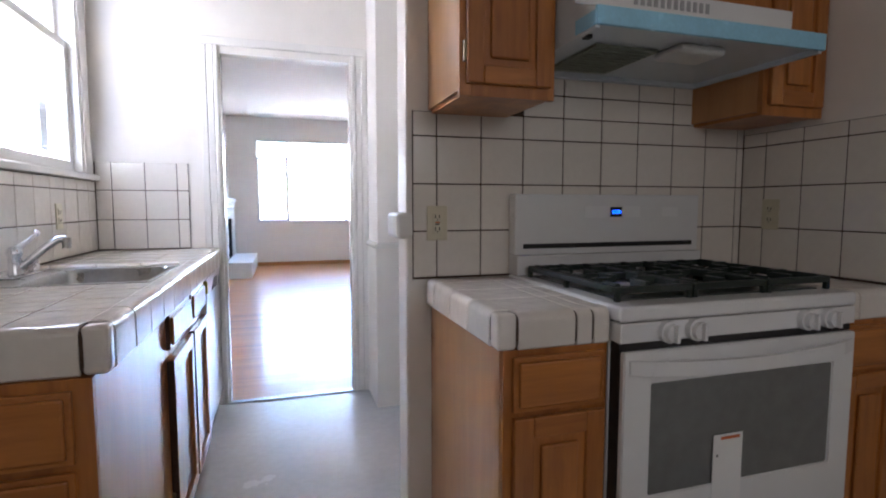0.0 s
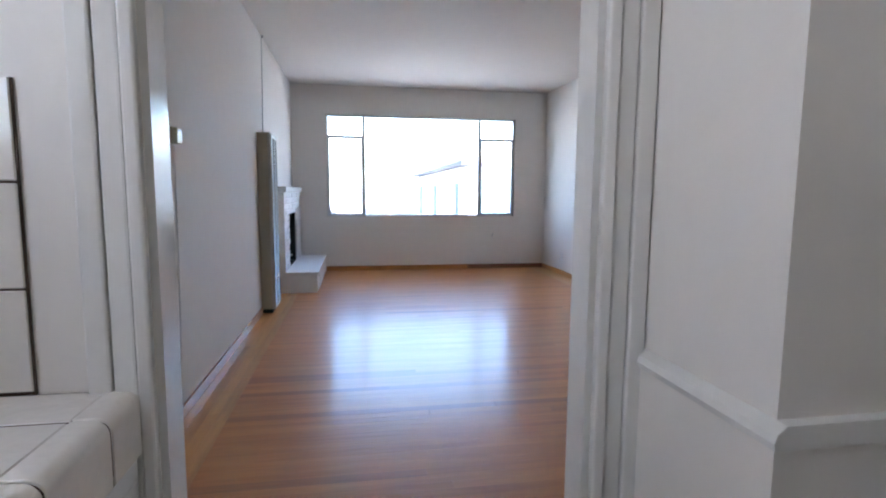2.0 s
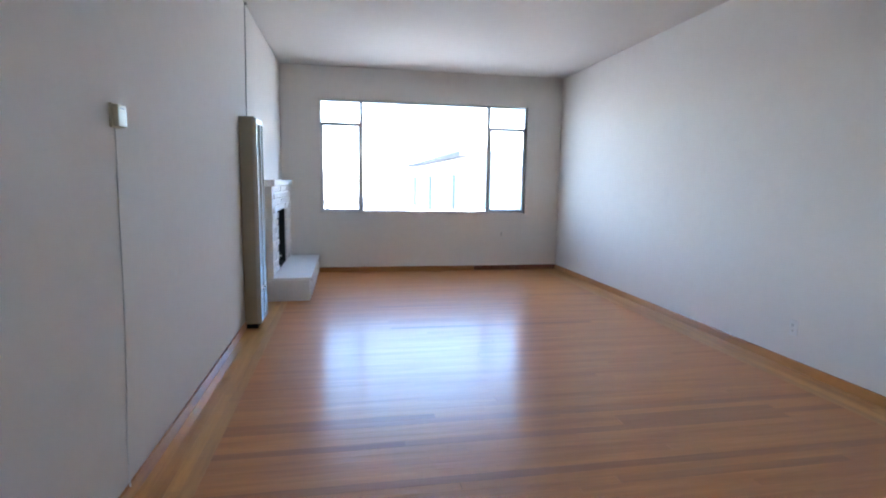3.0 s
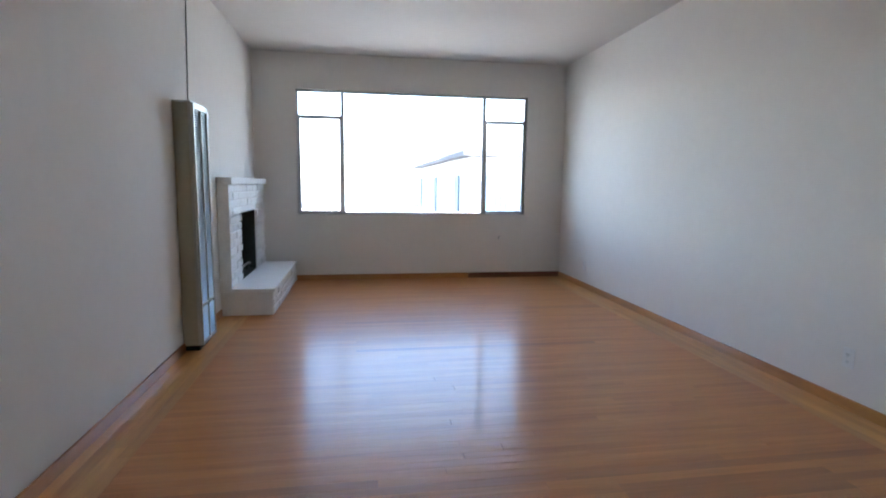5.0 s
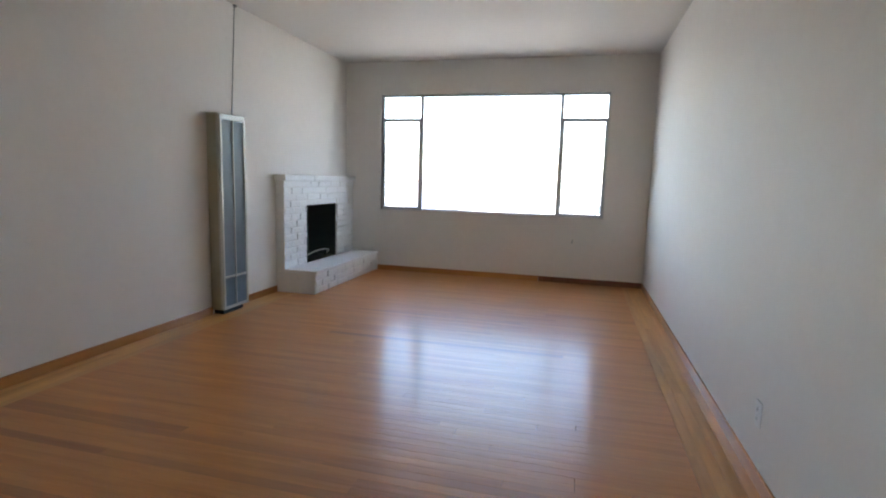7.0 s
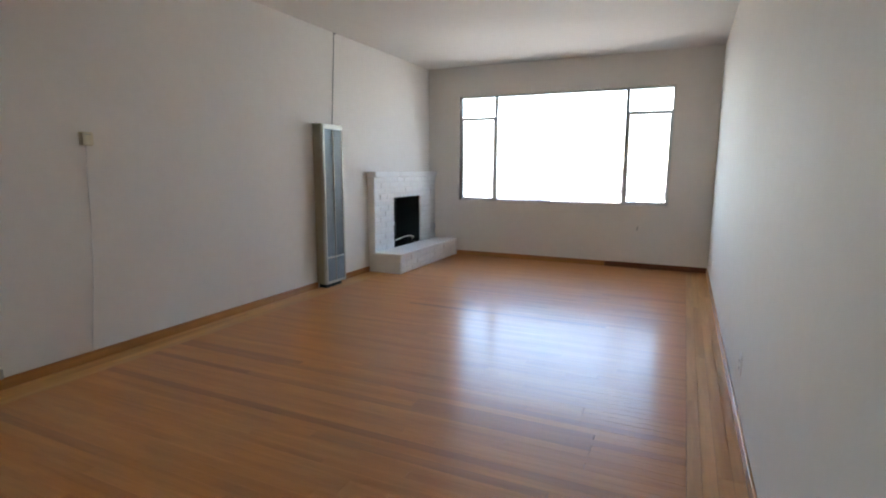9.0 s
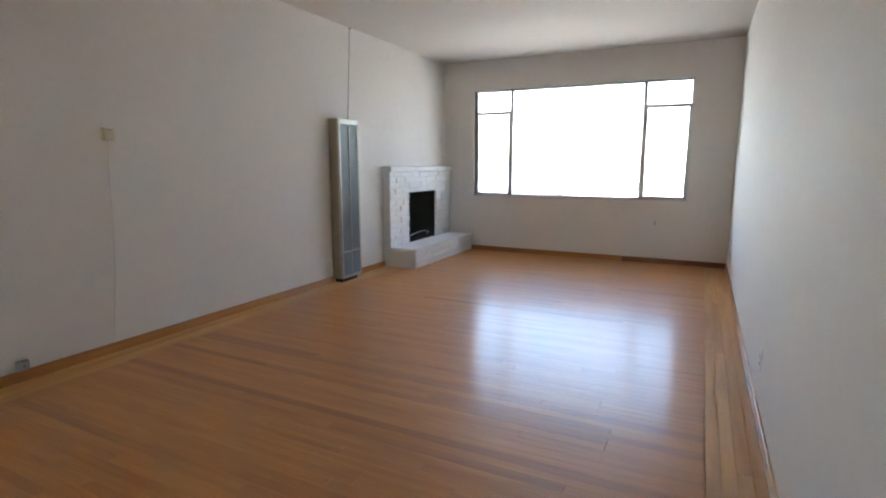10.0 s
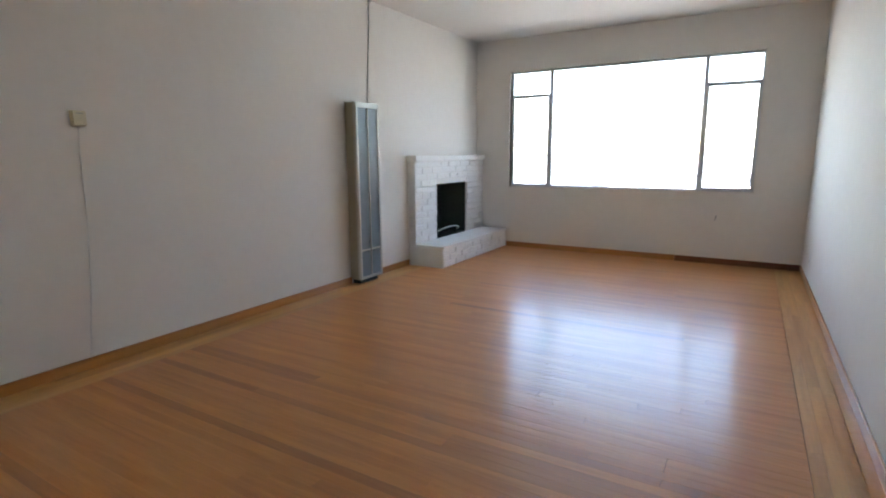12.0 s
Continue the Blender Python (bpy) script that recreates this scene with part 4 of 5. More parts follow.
for (xa, ya, za), (xb, yb, zb) in zip(pts, pts[1:]):
    q = [(xa, ya, za - 0.017), (xa, ya, za + 0.017), (xb, yb, zb + 0.017), (xb, yb, zb - 0.017)]
    f = [bm.verts.new(p) for p in q] + [bm.verts.new((p[0], p[1] + 0.014, p[2])) for p in q]
    for i in ((0, 1, 2, 3), (7, 6, 5, 4), (0, 4, 5, 1), (2, 6, 7, 3), (1, 5, 6, 2), (0, 3, 7, 4)):
        bm.faces.new([f[j] for j in i])
bmesh.ops.remove_doubles(bm, verts=bm.verts, dist=1e-5)
part("oven_handle", bm, ENAMEL, door, "wide bowed white handle")
part("drawer", boxes((RX0 + 0.006, RX1 - 0.006, RF - 0.010, RF + 0.01, 0.045, 0.18), bevel=0.004), ENAMEL, rng)
guard = part("backguard", boxes((RX0, RX1, RB - 0.075, RB, 0.932, 1.0), (RX0, RX1, RB - 0.055, RB, 1.0, 1.207), bevel=0.006, seg=3), ENAMEL, rng, "white control backguard")
part("vent_slot", boxes((RX0 + 0.03, RX1 - 0.03, RB - 0.0575, RB - 0.054, 1.022, 1.038)), BLACK, guard)
part("clock_display", boxes((1.345, 1.392, RB - 0.0575, RB - 0.054, 1.128, 1.163)), BLACK, guard)
bm = bmesh.new()
for k, x in enumerate((1.352, 1.361, 1.371, 1.380)):
    for zz in (1.139, 1.145, 1.151):
        box(bm, x, x + 0.006, RB - 0.0585, RB - 0.0575, zz, zz + 0.0015)
    box(bm, x, x + 0.0015, RB - 0.0585, RB - 0.0575, 1.1405, 1.1515)
    box(bm, x + 0.0045, x + 0.006, RB - 0.0585, RB - 0.0575, 1.1405, 1.1515)
part("clock_digits", bm, DISPLAY, guard, "glowing blue digits")
for a, b, c, d in ((1.24, 1.34, 1.125, 1.166), (1.40, 1.47, 1.125, 1.166), (1.565, 1.635, 1.128, 1.162)):
    part("button_panel", boxes((a, b, RB - 0.0562, RB - 0.0545, c, d)), WHITEP, guard)


def grate_half(x0, x1):
    g = part("burner_grate", boxes((x0, x1, 1.425, 1.443, 0.952, 0.970), (x0, x1, 1.888, 1.906, 0.952, 0.970), (x0, x0 + 0.016, 1.443, 1.888, 0.952, 0.970), (x1 - 0.016, x1, 1.443, 1.888, 0.952, 0.970),
             (x0 + 0.016, x1 - 0.016, 1.661, 1.679, 0.952, 0.970), bevel=0.003), IRON, rng, "black cast iron burner grate")
    for x in (x0, x1 - 0.012):
        for y in (1.427, 1.664, 1.892):
            part("foot", boxes((x, x + 0.012, y, y + 0.012, 0.933, 0.953)), IRON, g)
    fingers = []
    for cy in (1.558, 1.782):
        cx = (x0 + x1) / 2
        for d in (1, -1):
            fingers.append((*sorted((cx + d * 0.04, cx + d * ((x1 - x0) / 2 - 0.014))), cy - 0.008, cy + 0.008, 0.952, 0.975))
            fingers.append((cx - 0.008, cx + 0.008, *sorted((cy + d * 0.04, cy + d * 0.104)), 0.952, 0.975))
            for e in (-0.09, 0.09):
                fingers.append((cx + e - 0.007, cx + e + 0.007, *sorted((cy + d * 0.045, cy + d * 0.104)), 0.952, 0.974))
    for q in fingers:
        part("grate_finger", boxes(q, bevel=0.0015), IRON, g)


grate_half(RX0 + 0.026, 1.228)
grate_half(1.234, 1.475)
grate_half(1.481, RX1 - 0.026)
for x, y, r in ((1.125, 1.558, 0.045), (1.125, 1.782, 0.036), (1.585, 1.558, 0.042), (1.585, 1.782, 0.036), (1.354, 1.67, 0.05)):
    bm = bmesh.new()
    lathe(bm, (x, y, 0.935), [(r + 0.012, 0), (r + 0.01, 0.006), (r, 0.008), (r, 0.012)], 24)
    cyl(bm, (x, y, 0.951), r * 0.8, 0.008, seg=24)
    part("burner", bm, STEEL, rng)
tag = thing("paper_label", "white paper care label taped on the oven window", "label", (1.30, RF - 0.01, 0.53))
part("sheet", boxes((1.252, 1.345, RF - 0.0135, RF - 0.0125, 0.40, 0.592)), PAPER, tag)
part("heading_bar", boxes((1.275, 1.335, RF - 0.0142, RF - 0.0136, 0.578, 0.586)), ORANGEP, tag)
part("print_dot", boxes((1.262, 1.268, RF - 0.0142, RF - 0.0136, 0.535, 0.541)), PRINT, tag)

# range-side base cabinets, counters
base = thing("base_cabinet", "honey oak base cabinet, one drawer and one door, beside the range", "kitchen cabinet", (0.83, 1.72, 0))
BFY = 1.435
part("body", boxes((0.70, 0.972, BFY + 0.001, STOVE_Y - 0.001, 0.0, 0.84)), OAKP, base, "plain light oak side panel")
part("face_frame", boxes((0.70, 0.735, BFY - 0.018, BFY, 0, 0.84), (0.947, 0.972, BFY - 0.018, BFY, 0, 0.84), (0.735, 0.947, BFY - 0.018, BFY, 0.81, 0.84), (0.735, 0.947, BFY - 0.018, BFY, 0.68, 0.70),
     (0.735, 0.947, BFY - 0.018, BFY, 0, 0.07), bevel=0.001), OAK, base)
slab_front("drawer_front", base, 1, BFY - 0.018, -1, 0.722, 0.960, 0.695, 0.825, OAKH)
panel_front("door", base, 1, BFY - 0.018, -1, 0.722, 0.960, 0.06, 0.683, OAK, OAKH, rail=0.05)
base2 = thing("narrow_cabinet", "narrow honey oak base cabinet between the range and the wall", "kitchen cabinet", (1.86, 1.72, 0))
part("body", boxes((1.738, KX1 - 0.001, BFY + 0.001, STOVE_Y - 0.001, 0.0, 0.84)), OAKP, base2)
part("face_frame", boxes((1.738, 1.765, BFY - 0.018, BFY, 0, 0.84), (1.96, KX1 - 0.001, BFY - 0.018, BFY, 0, 0.84), (1.765, 1.96, BFY - 0.018, BFY, 0.81, 0.84), (1.765, 1.96, BFY - 0.018, BFY, 0.68, 0.70), bevel=0.001), OAK, base2)
slab_front("drawer_front", base2, 1, BFY - 0.018, -1, 1.752, 1.97, 0.695, 0.825, OAKH)
panel_front("door", base2, 1, BFY - 0.018, -1, 1.752, 1.97, 0.06, 0.683, OAK, OAKH, rail=0.045)

c2 = thing("range_counter", "short cream tiled counter with rounded edge tiles beside the range", "countertop", (0.83, 1.72, 0.84))
X0, X1, Y0 = 0.73, 0.972, 1.455
part("core", boxes((X0, X1, Y0, STOVE_Y - 0.007, 0.842, CT - 0.0015)), GROUT, c2)
part("edge_core", boxes((X0 - 0.047, X0 + 0.03, Y0 - 0.047, STOVE_Y - 0.009, 0.845, CT - 0.003), bevel=0.018, seg=5), GROUT, c2)
part("edge_core", boxes((X0, X1 - 0.001, Y0 - 0.047, Y0 + 0.03, 0.8455, CT - 0.0035), bevel=0.018, seg=5), GROUT, c2)
ys2 = [Y0, 1.60, 1.755, 1.91, STOVE_Y - 0.008]
for u0, u1 in zip(ys2, ys2[1:]):
    edge_tile(c2, edge_profile(0.05, 0.085, flip=True), 1, u0, u1, "range_side", (X0, CT - 0.083))
    for x0, x1 in ((X0, 0.88), (0.88, 0.925), (0.925, X1)):
        piece("tile", x0 + 0.002, x1 - 0.002, u0 + 0.002, u1 - 0.002, CT - 0.007, CT, TILEM, c2, 0.0016)
for u0, u1 in ((X0, 0.88), (0.88, 0.925), (0.925, X1)):
    edge_tile(c2, edge_profile(0.05, 0.085, flip=True), 0, u0, u1, "range_front", (Y0, CT - 0.083))
part("edge_tile", boxes((X0 - 0.05, X0 - 0.001, Y0 - 0.05, Y0 - 0.001, CT - 0.083, CT + 0.002), bevel=0.011, seg=4), TILEM, c2, smooth=True)
c3 = thing("corner_counter", "small cream tiled counter between the range and the wall", "countertop", (1.86, 1.72, 0.84))
part("core", boxes((1.738, KX1 - 0.008, Y0, STOVE_Y - 0.007, 0.842, CT - 0.0015), (1.738, KX1 - 0.008, Y0 - 0.034, Y0, 0.844, CT - 0.02)), GROUT, c3)
for u0, u1 in zip(ys2, ys2[1:]):
    for x0, x1 in ((1.738, 1.80), (1.80, KX1 - 0.008)):
        piece("tile", x0 + 0.002, x1 - 0.002, u0 + 0.002, u1 - 0.002, CT - 0.007, CT, TILEM, c3, 0.0016)
for u0, u1 in ((1.738, 1.80), (1.80, KX1 - 0.008)):
    edge_tile(c3, edge_profile(0.05, 0.085, flip=True), 0, u0, u1, "range_front", (Y0, CT - 0.083))

# wall cabinets and hood
UF = 1.70
def wall_cabinet(x0, x1, z0, z1, label, hinge=None, doors=1):
    c = thing("wall_cabinet", label, "kitchen cabinet", ((x0 + x1) / 2, 1.85, z0))
    part("body", boxes((x0, x1, UF + 0.02, STOVE_Y - 0.001, z0 + 0.012, z1)), OAKP, c, "light oak cabinet side")
    part("bottom", boxes((x0 + 0.012, x1 - 0.012, UF + 0.02, STOVE_Y - 0.001, z0, z0 + 0.012)), OAK, c)
    part("face_frame", boxes((x0, x0 + 0.035, UF, UF + 0.02, z0 - 0.002, z1), (x1 - 0.035, x1, UF, UF + 0.02, z0 - 0.002, z1), (x0 + 0.035, x1 - 0.035, UF, UF + 0.02, z0 - 0.002, z0 + 0.04), (x0 + 0.035, x1 - 0.035, UF, UF + 0.02, z1 - 0.04, z1), bevel=0.001), OAK, c)
    w = (x1 - x0 - 0.03) / doors
    for k in range(doors):
        d = panel_front("door", c, 1, UF, -1, x0 + 0.015 + k * w + 0.002, x0 + 0.015 + (k + 1) * w - 0.002, z0 + 0.03, z1 - 0.03, OAK, OAKH, rail=0.048)
        if hinge:
            part("hinge", boxes((x0 + 0.008, x0 + 0.018, UF - 0.012, UF, hinge, hinge + 0.055), bevel=0.002), BRASS, d, "aged brass hinge")
    return c
wall_cabinet(0.69, 0.974, 1.465, 2.40, "honey oak wall cabinet with one door beside the range hood", 1.55)
wall_cabinet(0.976, 1.732, 1.76, 2.40, "wide honey oak wall cabinet above the range hood", None, 2)
wall_cabinet(1.734, KX1 - 0.002, 1.465, 2.40, "narrow honey oak wall cabinet in the corner", None)

hood = thing("range_hood", "white range hood with blue protective film still on its lip", "range hood", (1.354, 1.76, 1.62))
bm = bmesh.new()
prism(bm, [(1.505, 1.622), (1.505, 1.655), (1.62, 1.70), (1.62, 1.757), (STOVE_Y - 0.008, 1.757), (STOVE_Y - 0.008, 1.622)], 0, 0.978, 1.73)
part("body", bm, HOODM, hood)
part("upper_front", boxes((0.978, 1.73, 1.606, 1.619, 1.70, 1.757), bevel=0.002), ENAMEL, hood, "white upper front")
part("lip", boxes((0.976, 1.732, 1.497, 1.509, 1.612, 1.658), (0.976, 0.982, 1.509, 1.60, 1.612, 1.65), bevel=0.002), BLUEFILM, hood, "lip wrapped in pale blue film")
part("vent_grille", boxes(*[(1.16 + k * 0.022, 1.172 + k * 0.022, 1.604, 1.6065, 1.715, 1.742) for k in range(12)]), GREYP, hood)
part("rim", boxes((0.978, 0.99, 1.509, STOVE_Y - 0.01, 1.606, 1.622), (1.718, 1.73, 1.509, STOVE_Y - 0.01, 1.606, 1.622), (0.99, 1.718, 1.98, STOVE_Y - 0.01, 1.606, 1.622)), HOODM, hood)
fl = part("grease_filter", boxes((1.08, 1.29, 1.66, 1.93, 1.612, 1.622), bevel=0.002), MESHM, hood, "greasy metal mesh filter")
part("filter_rib", boxes(*[(1.09, 1.28, 1.68 + k * 0.024, 1.688 + k * 0.024, 1.609, 1.612) for k in range(10)]), MESHM, fl)
part("lamp_cover", boxes((1.30, 1.46, 1.58, 1.70, 1.596, 1.622), bevel=0.012, seg=3), LENS, hood, "frosted plastic lamp cover", smooth=True)
part("switch", boxes((1.01, 1.03, 1.60, 1.62, 1.612, 1.622)), PRINT, hood)

outlet(1, STOVE_Y - 0.006, -1, 0.718, 1.11, ALMOND, "almond outlet with test buttons on the tiled wall beside the range", True)
outlet(0, KX1 - 0.006, -1, 1.87, 1.135, ALMOND, "almond outlet on the tiled side wall")
outlet(0, KX0 + 0.006, 1, 3.08, 1.12, ALMOND, "almond outlet on the tiled wall above the sink counter")

# ---- built-in hutch ----
HX = 0.995
HB, HA = STOVE_Y + 0.121, 3.257
hutch = thing("built_in_hutch", "white painted built-in cupboard with drawers, a scalloped niche and upper doors", "cupboard", (1.15, 2.64, 0))
part("lower_body", boxes((HX + 0.02, 1.359, HB, HA, 0.0, 0.93)), CUPB, hutch)
for a, b in ((HA - 0.018, HA), (2.546, 2.596), (HB, HB + 0.03)):
    part("stile", boxes((HX, HX + 0.02, a, b, 0, 0.93)), CUPB, hutch)
bm = bmesh.new()
prism(bm, [(HX - 0.018, 0.895), (HX - 0.03, 0.905), (HX - 0.034, 0.92), (HX - 0.028, 0.934), (HX - 0.01, 0.94), (HX + 0.02, 0.94), (HX + 0.02, 0.895)], 1, HB, HA)
part("counter_moulding", bm, CUPB, hutch, "rounded white counter moulding")
part("counter_core", boxes((HX + 0.02, 1.359, HB, HA, 0.93, 0.943)), GROUT, hutch)


def hutch_drawer(y0, y1, z0, z1, knob=None):
    d = part("drawer_front", boxes((HX - 0.014, HX + 0.012, y0, y1, z0, z1), bevel=0.004), CUPB, hutch, "white painted drawer front")
    if knob:
        bm = bmesh.new()
        lathe(bm, (HX - 0.014, knob[0], knob[1]), [(0.007, 0), (0.006, -0.012), (0.015, -0.017), (0.017, -0.023), (0.012, -0.029), (0.004, -0.03)], 16, axis=0)
        part("knob", bm, STEEL, d, "round metal knob", smooth=True)
    return d


hutch_drawer(2.91, 3.235, 0.711, 0.87, (3.091, 0.792))
hutch_drawer(2.599, 2.903, 0.711, 0.87, (2.758, 0.795))
hutch_drawer(2.599, 3.235, 0.498, 0.7, (2.931, 0.614))
hutch_drawer(2.599, 3.235, 0.274, 0.487, (2.928, 0.385))
hutch_drawer(2.599, 3.235, 0.027, 0.263, (2.928, 0.148))
part("drip_bead", boxes((HX - 0.022, HX, 2.585, 2.863, 0.869, 0.887), (HX - 0.022, HX, 2.919, 3.23, 0.869, 0.887), bevel=0.006), CUPB, hutch)
cd = part("cupboard_door", boxes((HX - 0.012, HX + 0.012, HB + 0.03, 2.541, 0.11, 0.85), bevel=0.003), CUPB, hutch, "white painted lower cupboard door")
# Black strip: shade of the slot over the door, put in as colour.
part("gap_shade_strip", boxes((HX - 0.004, HX, HB + 0.03, 2.541, 0.862, 0.872)), BLACK, hutch)
# niche
for q in ((1.34, 1.359, HB, HA, 0.95, 1.45), (HX + 0.02, 1.34, HA - 0.012, HA, 0.95, 1.45), (HX + 0.02, 1.34, HB, HB + 0.012, 0.95, 1.45), (HX + 0.02, 1.34, HB + 0.012, HA - 0.012, 1.43, 1.45)):
    part("niche_lining", boxes(q), KWALL, hutch)


def scallop(y, off=0.0):
    """Height of the niche header's lower edge."""
    d = min(HA - 0.062 - y, y - HB - 0.062)
    d = max(d, 0.0)
    base = 1.285 + 0.012 * math.sin(min(1, d / 0.35) * math.pi / 2)
    if d < 0.085:
        base = 1.19 + (1.273 - 1.19) * math.sqrt(max(0, 1 - (1 - d / 0.085) ** 2))
    wave = 0.010 * abs(math.sin(math.pi * (d + 0.01) / 0.105)) if d > 0.05 else 0.004
    return base + wave + off


N0, N1 = HB + 0.062, HA - 0.062
for q in ((HX, HX + 0.02, N1, HA - 0.001, 0.945, 1.37), (HX, HX + 0.02, HB + 0.001, N0, 0.945, 1.37)):
    part("niche_stile", boxes(q), CUPB, hutch)
for nm, bead, xa, xb in (("scalloped_header", False, HX, HX + 0.02), ("header_bead", True, HX - 0.006, HX)):
    bm = bmesh.new()
    n = 110
    cuts = [N0 + (N1 - N0) * k / n for k in range(n + 1)]
    for k, (a, b) in enumerate(zip(cuts, cuts[1:])):
        la, lb = scallop(a), scallop(b)
        ta, tb = (la + 0.016, lb + 0.016) if bead else (1.37, 1.37)
        v = [bm.verts.new((x, y, z)) for x in (xa, xb) for y, z in ((a, la), (b, lb), (b, tb), (a, ta))]
        for i in ((0, 1, 2, 3), (7, 6, 5, 4), (0, 4, 5, 1), (3, 2, 6, 7)) + (((0, 3, 7, 4),) if k == 0 else ()) + (((1, 5, 6, 2),) if k == n - 1 else ()):
            bm.faces.new([v[j] for j in i])
    bmesh.ops.remove_doubles(bm, verts=bm.verts, dist=1e-5)
    bmesh.ops.recalc_face_normals(bm, faces=bm.faces)
    part(nm, bm, CUPB, hutch, "" if bead else "white painted header with a scalloped edge")
for q in ((HX - 0.006, HX, HA - 0.062, HA - 0.048, 0.95, 1.21), (HX - 0.006, HX, HB + 0.048, HB + 0.062, 0.95, 1.21), (HX - 0.010, HX, HA - 0.014, HA - 0.002, 0.95, CEIL)):
    part("side_bead", boxes(q, bevel=0.002), CUPB, hutch)
part("upper_body", boxes((HX + 0.0, 1.359, HB, HA, 1.45, CEIL), (HX, HX + 0.02, HB, HA, 1.37, 1.45)), CUPB, hutch)
for a, b in ((2.61, 3.20), (HB + 0.02, 2.59)):
    d = part("upper_door", boxes((HX - 0.018, HX - 0.001, a, (a + b) / 2 - 0.002, 1.367, 2.25), (HX - 0.018, HX - 0.001, (a + b) / 2 + 0.002, b, 1.367, 2.25), bevel=0.003), CUPB, hutch, "white painted upper door of two boards")

# ---- outdoors ----
ground = structure("ground", boxes((-1500, 1500, -1500, 1500, -3.4, -3.2)), GROUNDM, "pale sunlit ground")


def neighbour(name, x0, x1, y0, y1, top, label):
    h = thing(name, label, "building", ((x0 + x1) / 2, (y0 + y1) / 2, -3.2))
    part("wall", boxes((x0, x1, y0, y1, -3.2, top - 0.1)), STUCCO, h)
    part("roof", boxes((x0 - 0.35, x1 + 0.35, y0 - 0.4, y1 + 0.4, top - 0.12, top + 0.05)), ROOFM, h, "flat grey roof with a deep eave")
    return h


nb = neighbour("apartment_building", 4.4, 15.0, 22.0, 38.0, 2.35, "white stucco building with a deep flat eave across the yard")
part("penthouse", boxes((5.0, 14.0, 25.0, 33.0, 2.4, 2.8)), STUCCO, nb)
wd = part("garage_door", boxes(*[(4.75 + k * 0.18, 4.92 + k * 0.18, 21.93, 21.99, -0.9, 1.72) for k in range(10)]), BLUEGREY, nb, "blue-grey boarded door")
for y in (24.0, 30.0, 36.0):
    w = part("window", boxes((4.33, 4.399, y, y + 0.9, -0.2, 1.6)), BLUEGREY, nb)
rail = thing("balcony_rail", "white metal balcony rail before the neighbouring building", "railing", (3.6, 21.3, -1.0))
part("top_rail", boxes((2.4, 6.0, 21.28, 21.32, 0.30, 0.34)), SIDING, rail)
for k in range(25):
    part("baluster", boxes((2.45 + k * 0.145, 2.47 + k * 0.145, 21.29, 21.31, -0.6, 0.30)), SIDING, rail)
part("deck", boxes((2.4, 6.0, 21.2, 22.0, -0.75, -0.6)), STUCCO, rail)
for x, y, z in ((-9, 42, -1.2), (4.3, 45, -0.35), (-3, 60, -0.8)):
    neighbour("distant_building", x - 3.2, x + 0.9, y, y + 9, z, "low pale building with a flat roof far off")
# neighbouring wall outside the kitchen window
sid = thing("neighbour_house", "white clapboard side of the neighbouring house", "building", (-2.9, 3.0, -3.2))
part("wall", boxes((-3.4, -2.9, -1.0, 9.0, -3.2, 4.6)), SIDING, sid)
bm = bmesh.new()
z = -0.4
while z < 4.5:
    prism(bm, [(-2.9, z), (-2.868, z), (-2.885, z + 0.14), (-2.9, z + 0.14)], 1, -1.0, 9.0)
    z += 0.145
part("clapboards", bm, SIDING, sid, kind="stuff")
part("corner_board", boxes((-2.9, -2.84, 5.1, 5.25, -3.2, 4.6)), SIDING, sid)
bay = thing("neighbour_bay", "white clapboard bay beyond the sink window with a blue-grey casement", "building", (-2.0, 5.6, -3.2))
part("wall", boxes((-2.84, -1.35, 5.3, 6.2, -3.2, 2.9)), SIDING, bay)
bm = bmesh.new()
z = -0.4
while z < 2.85:
    prism(bm, [(5.3, z), (5.268, z), (5.285, z + 0.14), (5.3, z + 0.14)], 0, -2.84, -1.35)
    z += 0.145
part("clapboards", bm, SIDING, bay, kind="stuff")

# ---- wall tiles ----
field = part("stove_wall_grout", boxes((0.636, KX1 - 0.002, STOVE_Y - 0.0045, STOVE_Y - 0.0005, CT, 1.4725), (0.976, 1.732, STOVE_Y - 0.0045, STOVE_Y - 0.0005, 1.4725, 1.70)), GROUT, bpy.data.objects["wall_stove"])
us = lines(0.637, KX1 - 0.006, 0.718)
tiles(bpy.data.objects["wall_stove"], 1, STOVE_Y - 0.001, -1, us, ROWS_Z + [1.4725], th=0.0065)
tiles(bpy.data.objects["wall_stove"], 1, STOVE_Y - 0.001, -1, us, [1.4725, 1.549, 1.70], skip=lambda u, v: not 0.976 < u < 1.732, th=0.0065)
wr = bpy.data.objects["wall_kitchen_right"]
part("right_wall_grout", boxes((KX1 - 0.0045, KX1 - 0.0005, 1.41, STOVE_Y - 0.005, CT - 0.06, 1.445)), GROUT, wr)
tiles(wr, 0, KX1 - 0.001, -1, [1.411, 1.455, 1.605, 1.757, 1.905, STOVE_Y - 0.008], ROWS_Z + [1.445], th=0.0065)
wl = bpy.data.objects["wall_kitchen_left"]
part("left_wall_grout", boxes((KX0 + 0.0005, KX0 + 0.0045, 1.60, KYN - 0.002, CT, 1.297)), GROUT, wl)
tiles(wl, 0, KX0 + 0.001, 1, lines(1.60, KYN - 0.008, 1.604), [CT + 0.004, 1.088, 1.243, 1.296], th=0.0065)
we = bpy.data.objects["wall_door"]
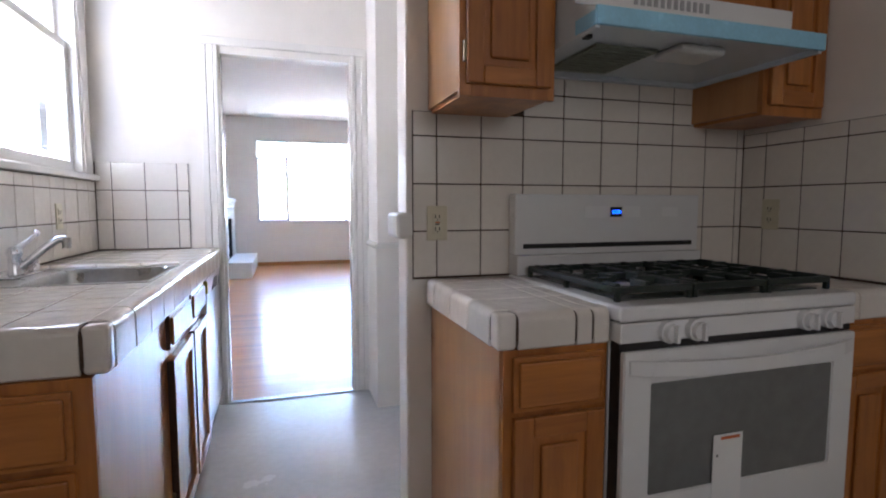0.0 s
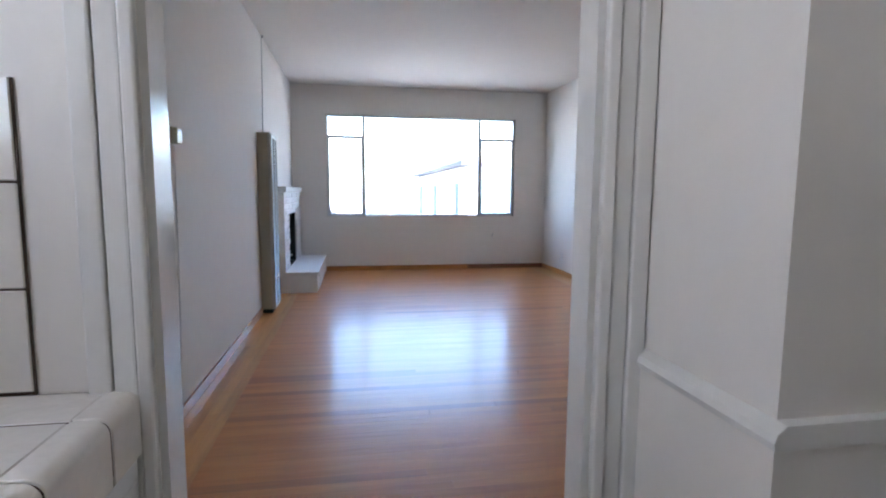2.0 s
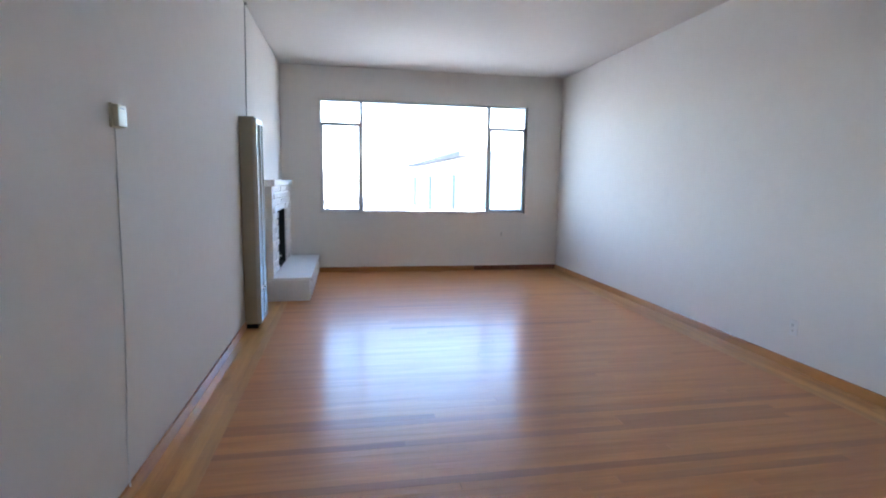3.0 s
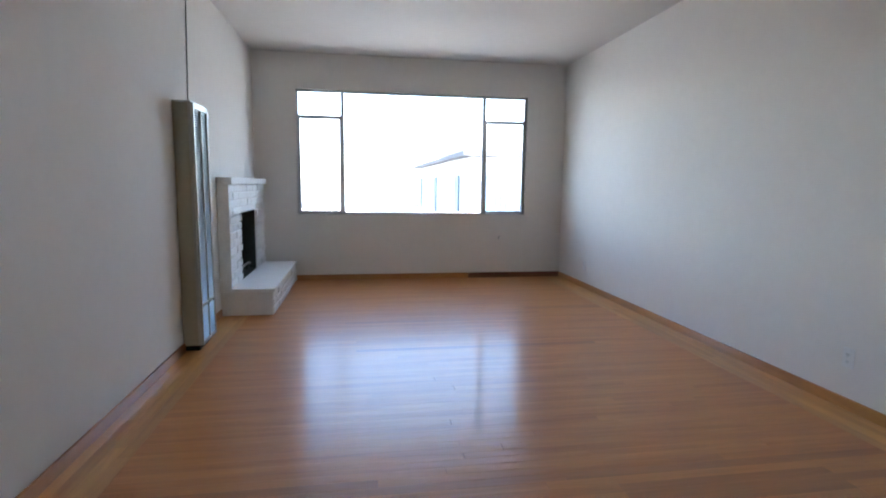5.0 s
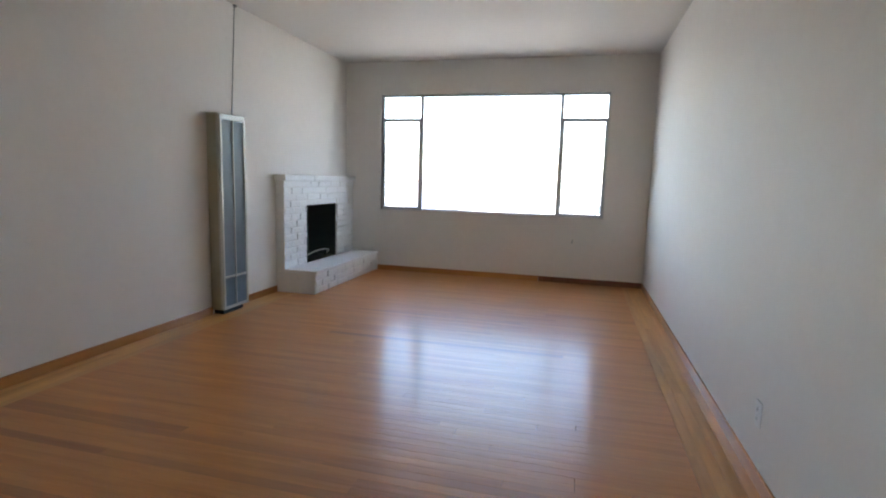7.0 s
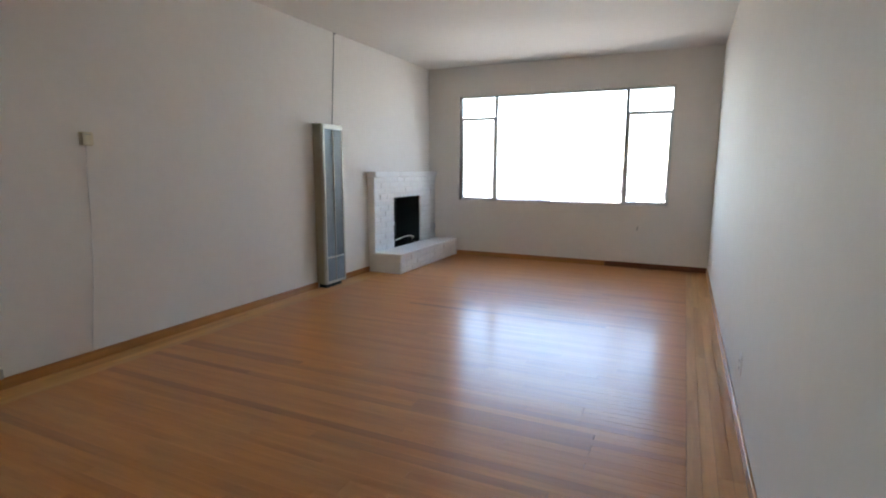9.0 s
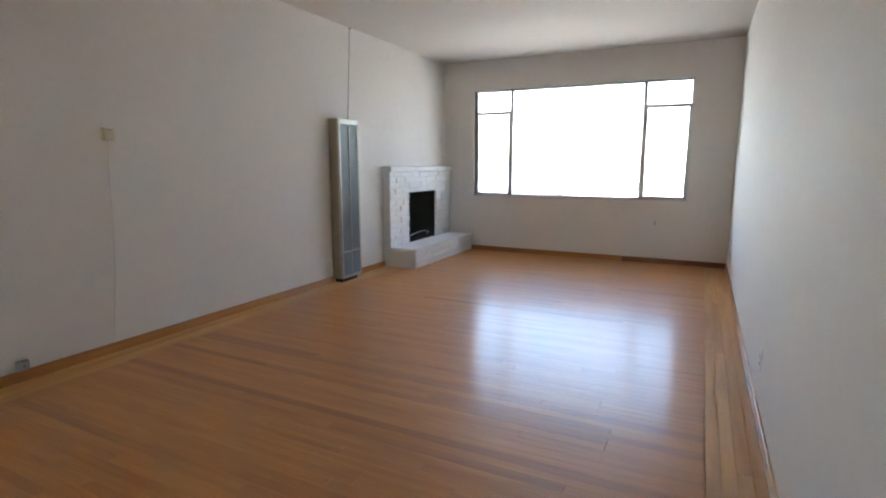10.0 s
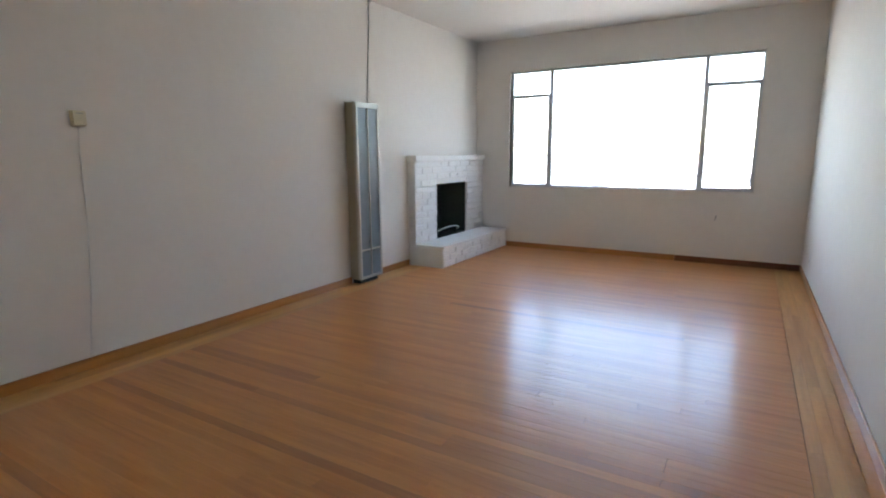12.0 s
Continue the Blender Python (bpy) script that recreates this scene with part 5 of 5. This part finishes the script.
part("end_wall_grout", boxes((KX0 + 0.005, -0.266, KYN - 0.0045, KYN - 0.0005, CT, 1.40)), GROUT, we)
tiles(we, 1, KYN - 0.001, -1, [KX0 + 0.008, -0.645, -0.484, -0.325, -0.267], [CT + 0.004, 1.090, 1.250, 1.402], th=0.0065)
hc = bpy.data.objects["counter_core"]
tiles(hc, 2, 0.943, 1, [HX + 0.022, 1.15, 1.30, 1.357], lines(HB + 0.002, HA - 0.002, 2.45), th=0.007)

# ---- painted bricks of the fireplace ----
random.seed(5)


def brick_field(parent, axis, face, s, u0, u1, z0, z1, h=0.0746, length=0.27, hole=None):
    z, row = z0, 0
    while z < z1 - 0.02:
        zt = min(z + h, z1)
        us = [u0]
        u = u0 + (length / 2 if row % 2 else length) + random.uniform(-0.02, 0.02)
        while u < u1 - 0.03:
            us.append(u)
            u += round(random.uniform(0.17, 0.34), 2)
        us.append(u1)
        for a, b in zip(us, us[1:]):
            spans = [(a, b)]
            if hole and zt > hole[2] + 0.01 and z < hole[3] - 0.01:
                spans = [(max(a, q0), min(b, q1)) for q0, q1 in ((u0, hole[0]), (hole[1], u1)) if min(b, q1) - max(a, q0) > 0.02]
            for p, q in spans:
                d = 0.009 + random.choice((0.0, 0.005, 0.011))
                r = [(round(p + 0.004, 3), round(q - 0.004, 3)), (z + 0.0045, zt - 0.0045)]
                r.insert(axis, tuple(sorted((face, face + s * d))))
                piece("brick", *r[0], *r[1], *r[2], BRICKP, parent, 0.005)
        z += h
        row += 1


brick_field(breast, 0, fx - 0.012, 1, 9.155, LRY1 - 0.002, HZ + 0.002, 1.224, hole=(FB[0], FB[1], 0.0, FB[2]))
brick_field(hearth, 0, -0.267, 1, HY0 + 0.014, LRY1 - 0.002, 0.002, HZ - 0.031)
part("end_render", boxes((LRX0 + 0.001, -0.262, HY0 + 0.002, HY0 + 0.0135, 0, HZ - 0.031), bevel=0.002), MORTARP, hearth, "painted smooth end of the hearth")
part("end_render", boxes((LRX0 + 0.001, fx + 0.002, 9.143, 9.1545, HZ, 1.224), bevel=0.002), MORTARP, breast, "painted smooth end of the surround")

# ---- floor boards ----
random.seed(11)
fl = bpy.data.objects["floor_living"]
BW = 0.057
BD = 0.0612                   # border boards
BX0, BX1 = LRX0 + 4 * BD + 0.0025, LRX1 - 4 * BD - 0.0025


def board(x0, x1, y0, y1, mat, along):
    """One floor board. Its grain runs along its own x."""
    L, W = (x1 - x0, y1 - y0) if along == 0 else (y1 - y0, x1 - x0)
    L, W = round(L, 2), round(W, 3)
    key = ("board", mat.name, L, W)
    if key not in PIECES:
        bm = bmesh.new()
        box(bm, -L / 2 + 0.0003, L / 2 - 0.0003, -W / 2 + 0.0003, W / 2 - 0.0003, -0.01, 0.01)
        me = bpy.data.meshes.new("floor_board")
        bm.to_mesh(me)
        bm.free()
        me.materials.append(mat)
        PIECES[key] = me
    ob = new("floor_board", PIECES[key])
    ob.parent = fl
    ob.location = ((x0 + x1) / 2, (y0 + y1) / 2, -0.01)
    if along:
        ob.rotation_euler = (0, 0, radians(90))


for side in (0, 1):
    for k in range(4):
        xa = LRX0 + 0.002 + k * BD if side == 0 else LRX1 - 0.002 - (k + 1) * BD
        y = LRY0 if side == 0 else AY
        while y < LRY1 - 0.01:
            L = round(min(random.uniform(0.9, 2.3), LRY1 - y), 1)
            if LRY1 - y - L < 0.3:
                L = LRY1 - y
            board(xa, xa + BD, y, y + L, BORDERM if k < 3 else BORDERL, 1)
            y += L
rows_y = int((LRY1 - LRY0) / BW)
far = []
for r in range(rows_y + 1):
    ya = LRY0 + r * BW
    yb = min(ya + BW, LRY1)
    x = BX0
    while x < BX1 - 0.01:
        L = round(min(random.uniform(0.8, 2.4), BX1 - x), 1)
        if BX1 - x - L < 0.35:
            L = BX1 - x
        if yb < 9.6:
            board(x, x + L, ya, yb, FLOORD if any(ya < q < yb for q in (5.57, 6.14)) or random.random() < 0.05 else FLOORM, 0)
        else:
            far.append((x, x + L, ya, yb))
        x += L
r = 1
while LRY0 - r * BW > AY - 0.05:
    ya = max(LRY0 - r * BW, AY)
    far += [(AX, 2.35, ya, LRY0 - (r - 1) * BW), (2.35, BX1, ya, LRY0 - (r - 1) * BW)]
    r += 1
bm = bmesh.new()
for x0, x1, ya, yb in far:
    z = 0.0
    v = [bm.verts.new(p) for p in ((x0 + 0.0003, ya + 0.0003, 0), (x1 - 0.0003, ya + 0.0003, 0), (x1 - 0.0003, yb - 0.0003, 0), (x0 + 0.0003, yb - 0.0003, 0))]
    w = [bm.verts.new(q.co - Vector((0, 0, 0.02))) for q in v]
    bm.faces.new(v)
    for i in range(4):
        bm.faces.new((v[i], w[i], w[(i + 1) % 4], v[(i + 1) % 4]))
bmesh.ops.recalc_face_normals(bm, faces=bm.faces)
part("far_floor_boards", bm, FLOORM, fl, kind="stuff")
for k, (xa, xb) in enumerate(((DOOR0, DOOR0 + 0.37), (DOOR0 + 0.37, DOOR1))):
    board(xa + 0.0, xb, KYN + 0.02, KYN + 0.077, FLOORM, 0)
    board(xa, xb, KYN + 0.077, LRY0, FLOORM, 0)
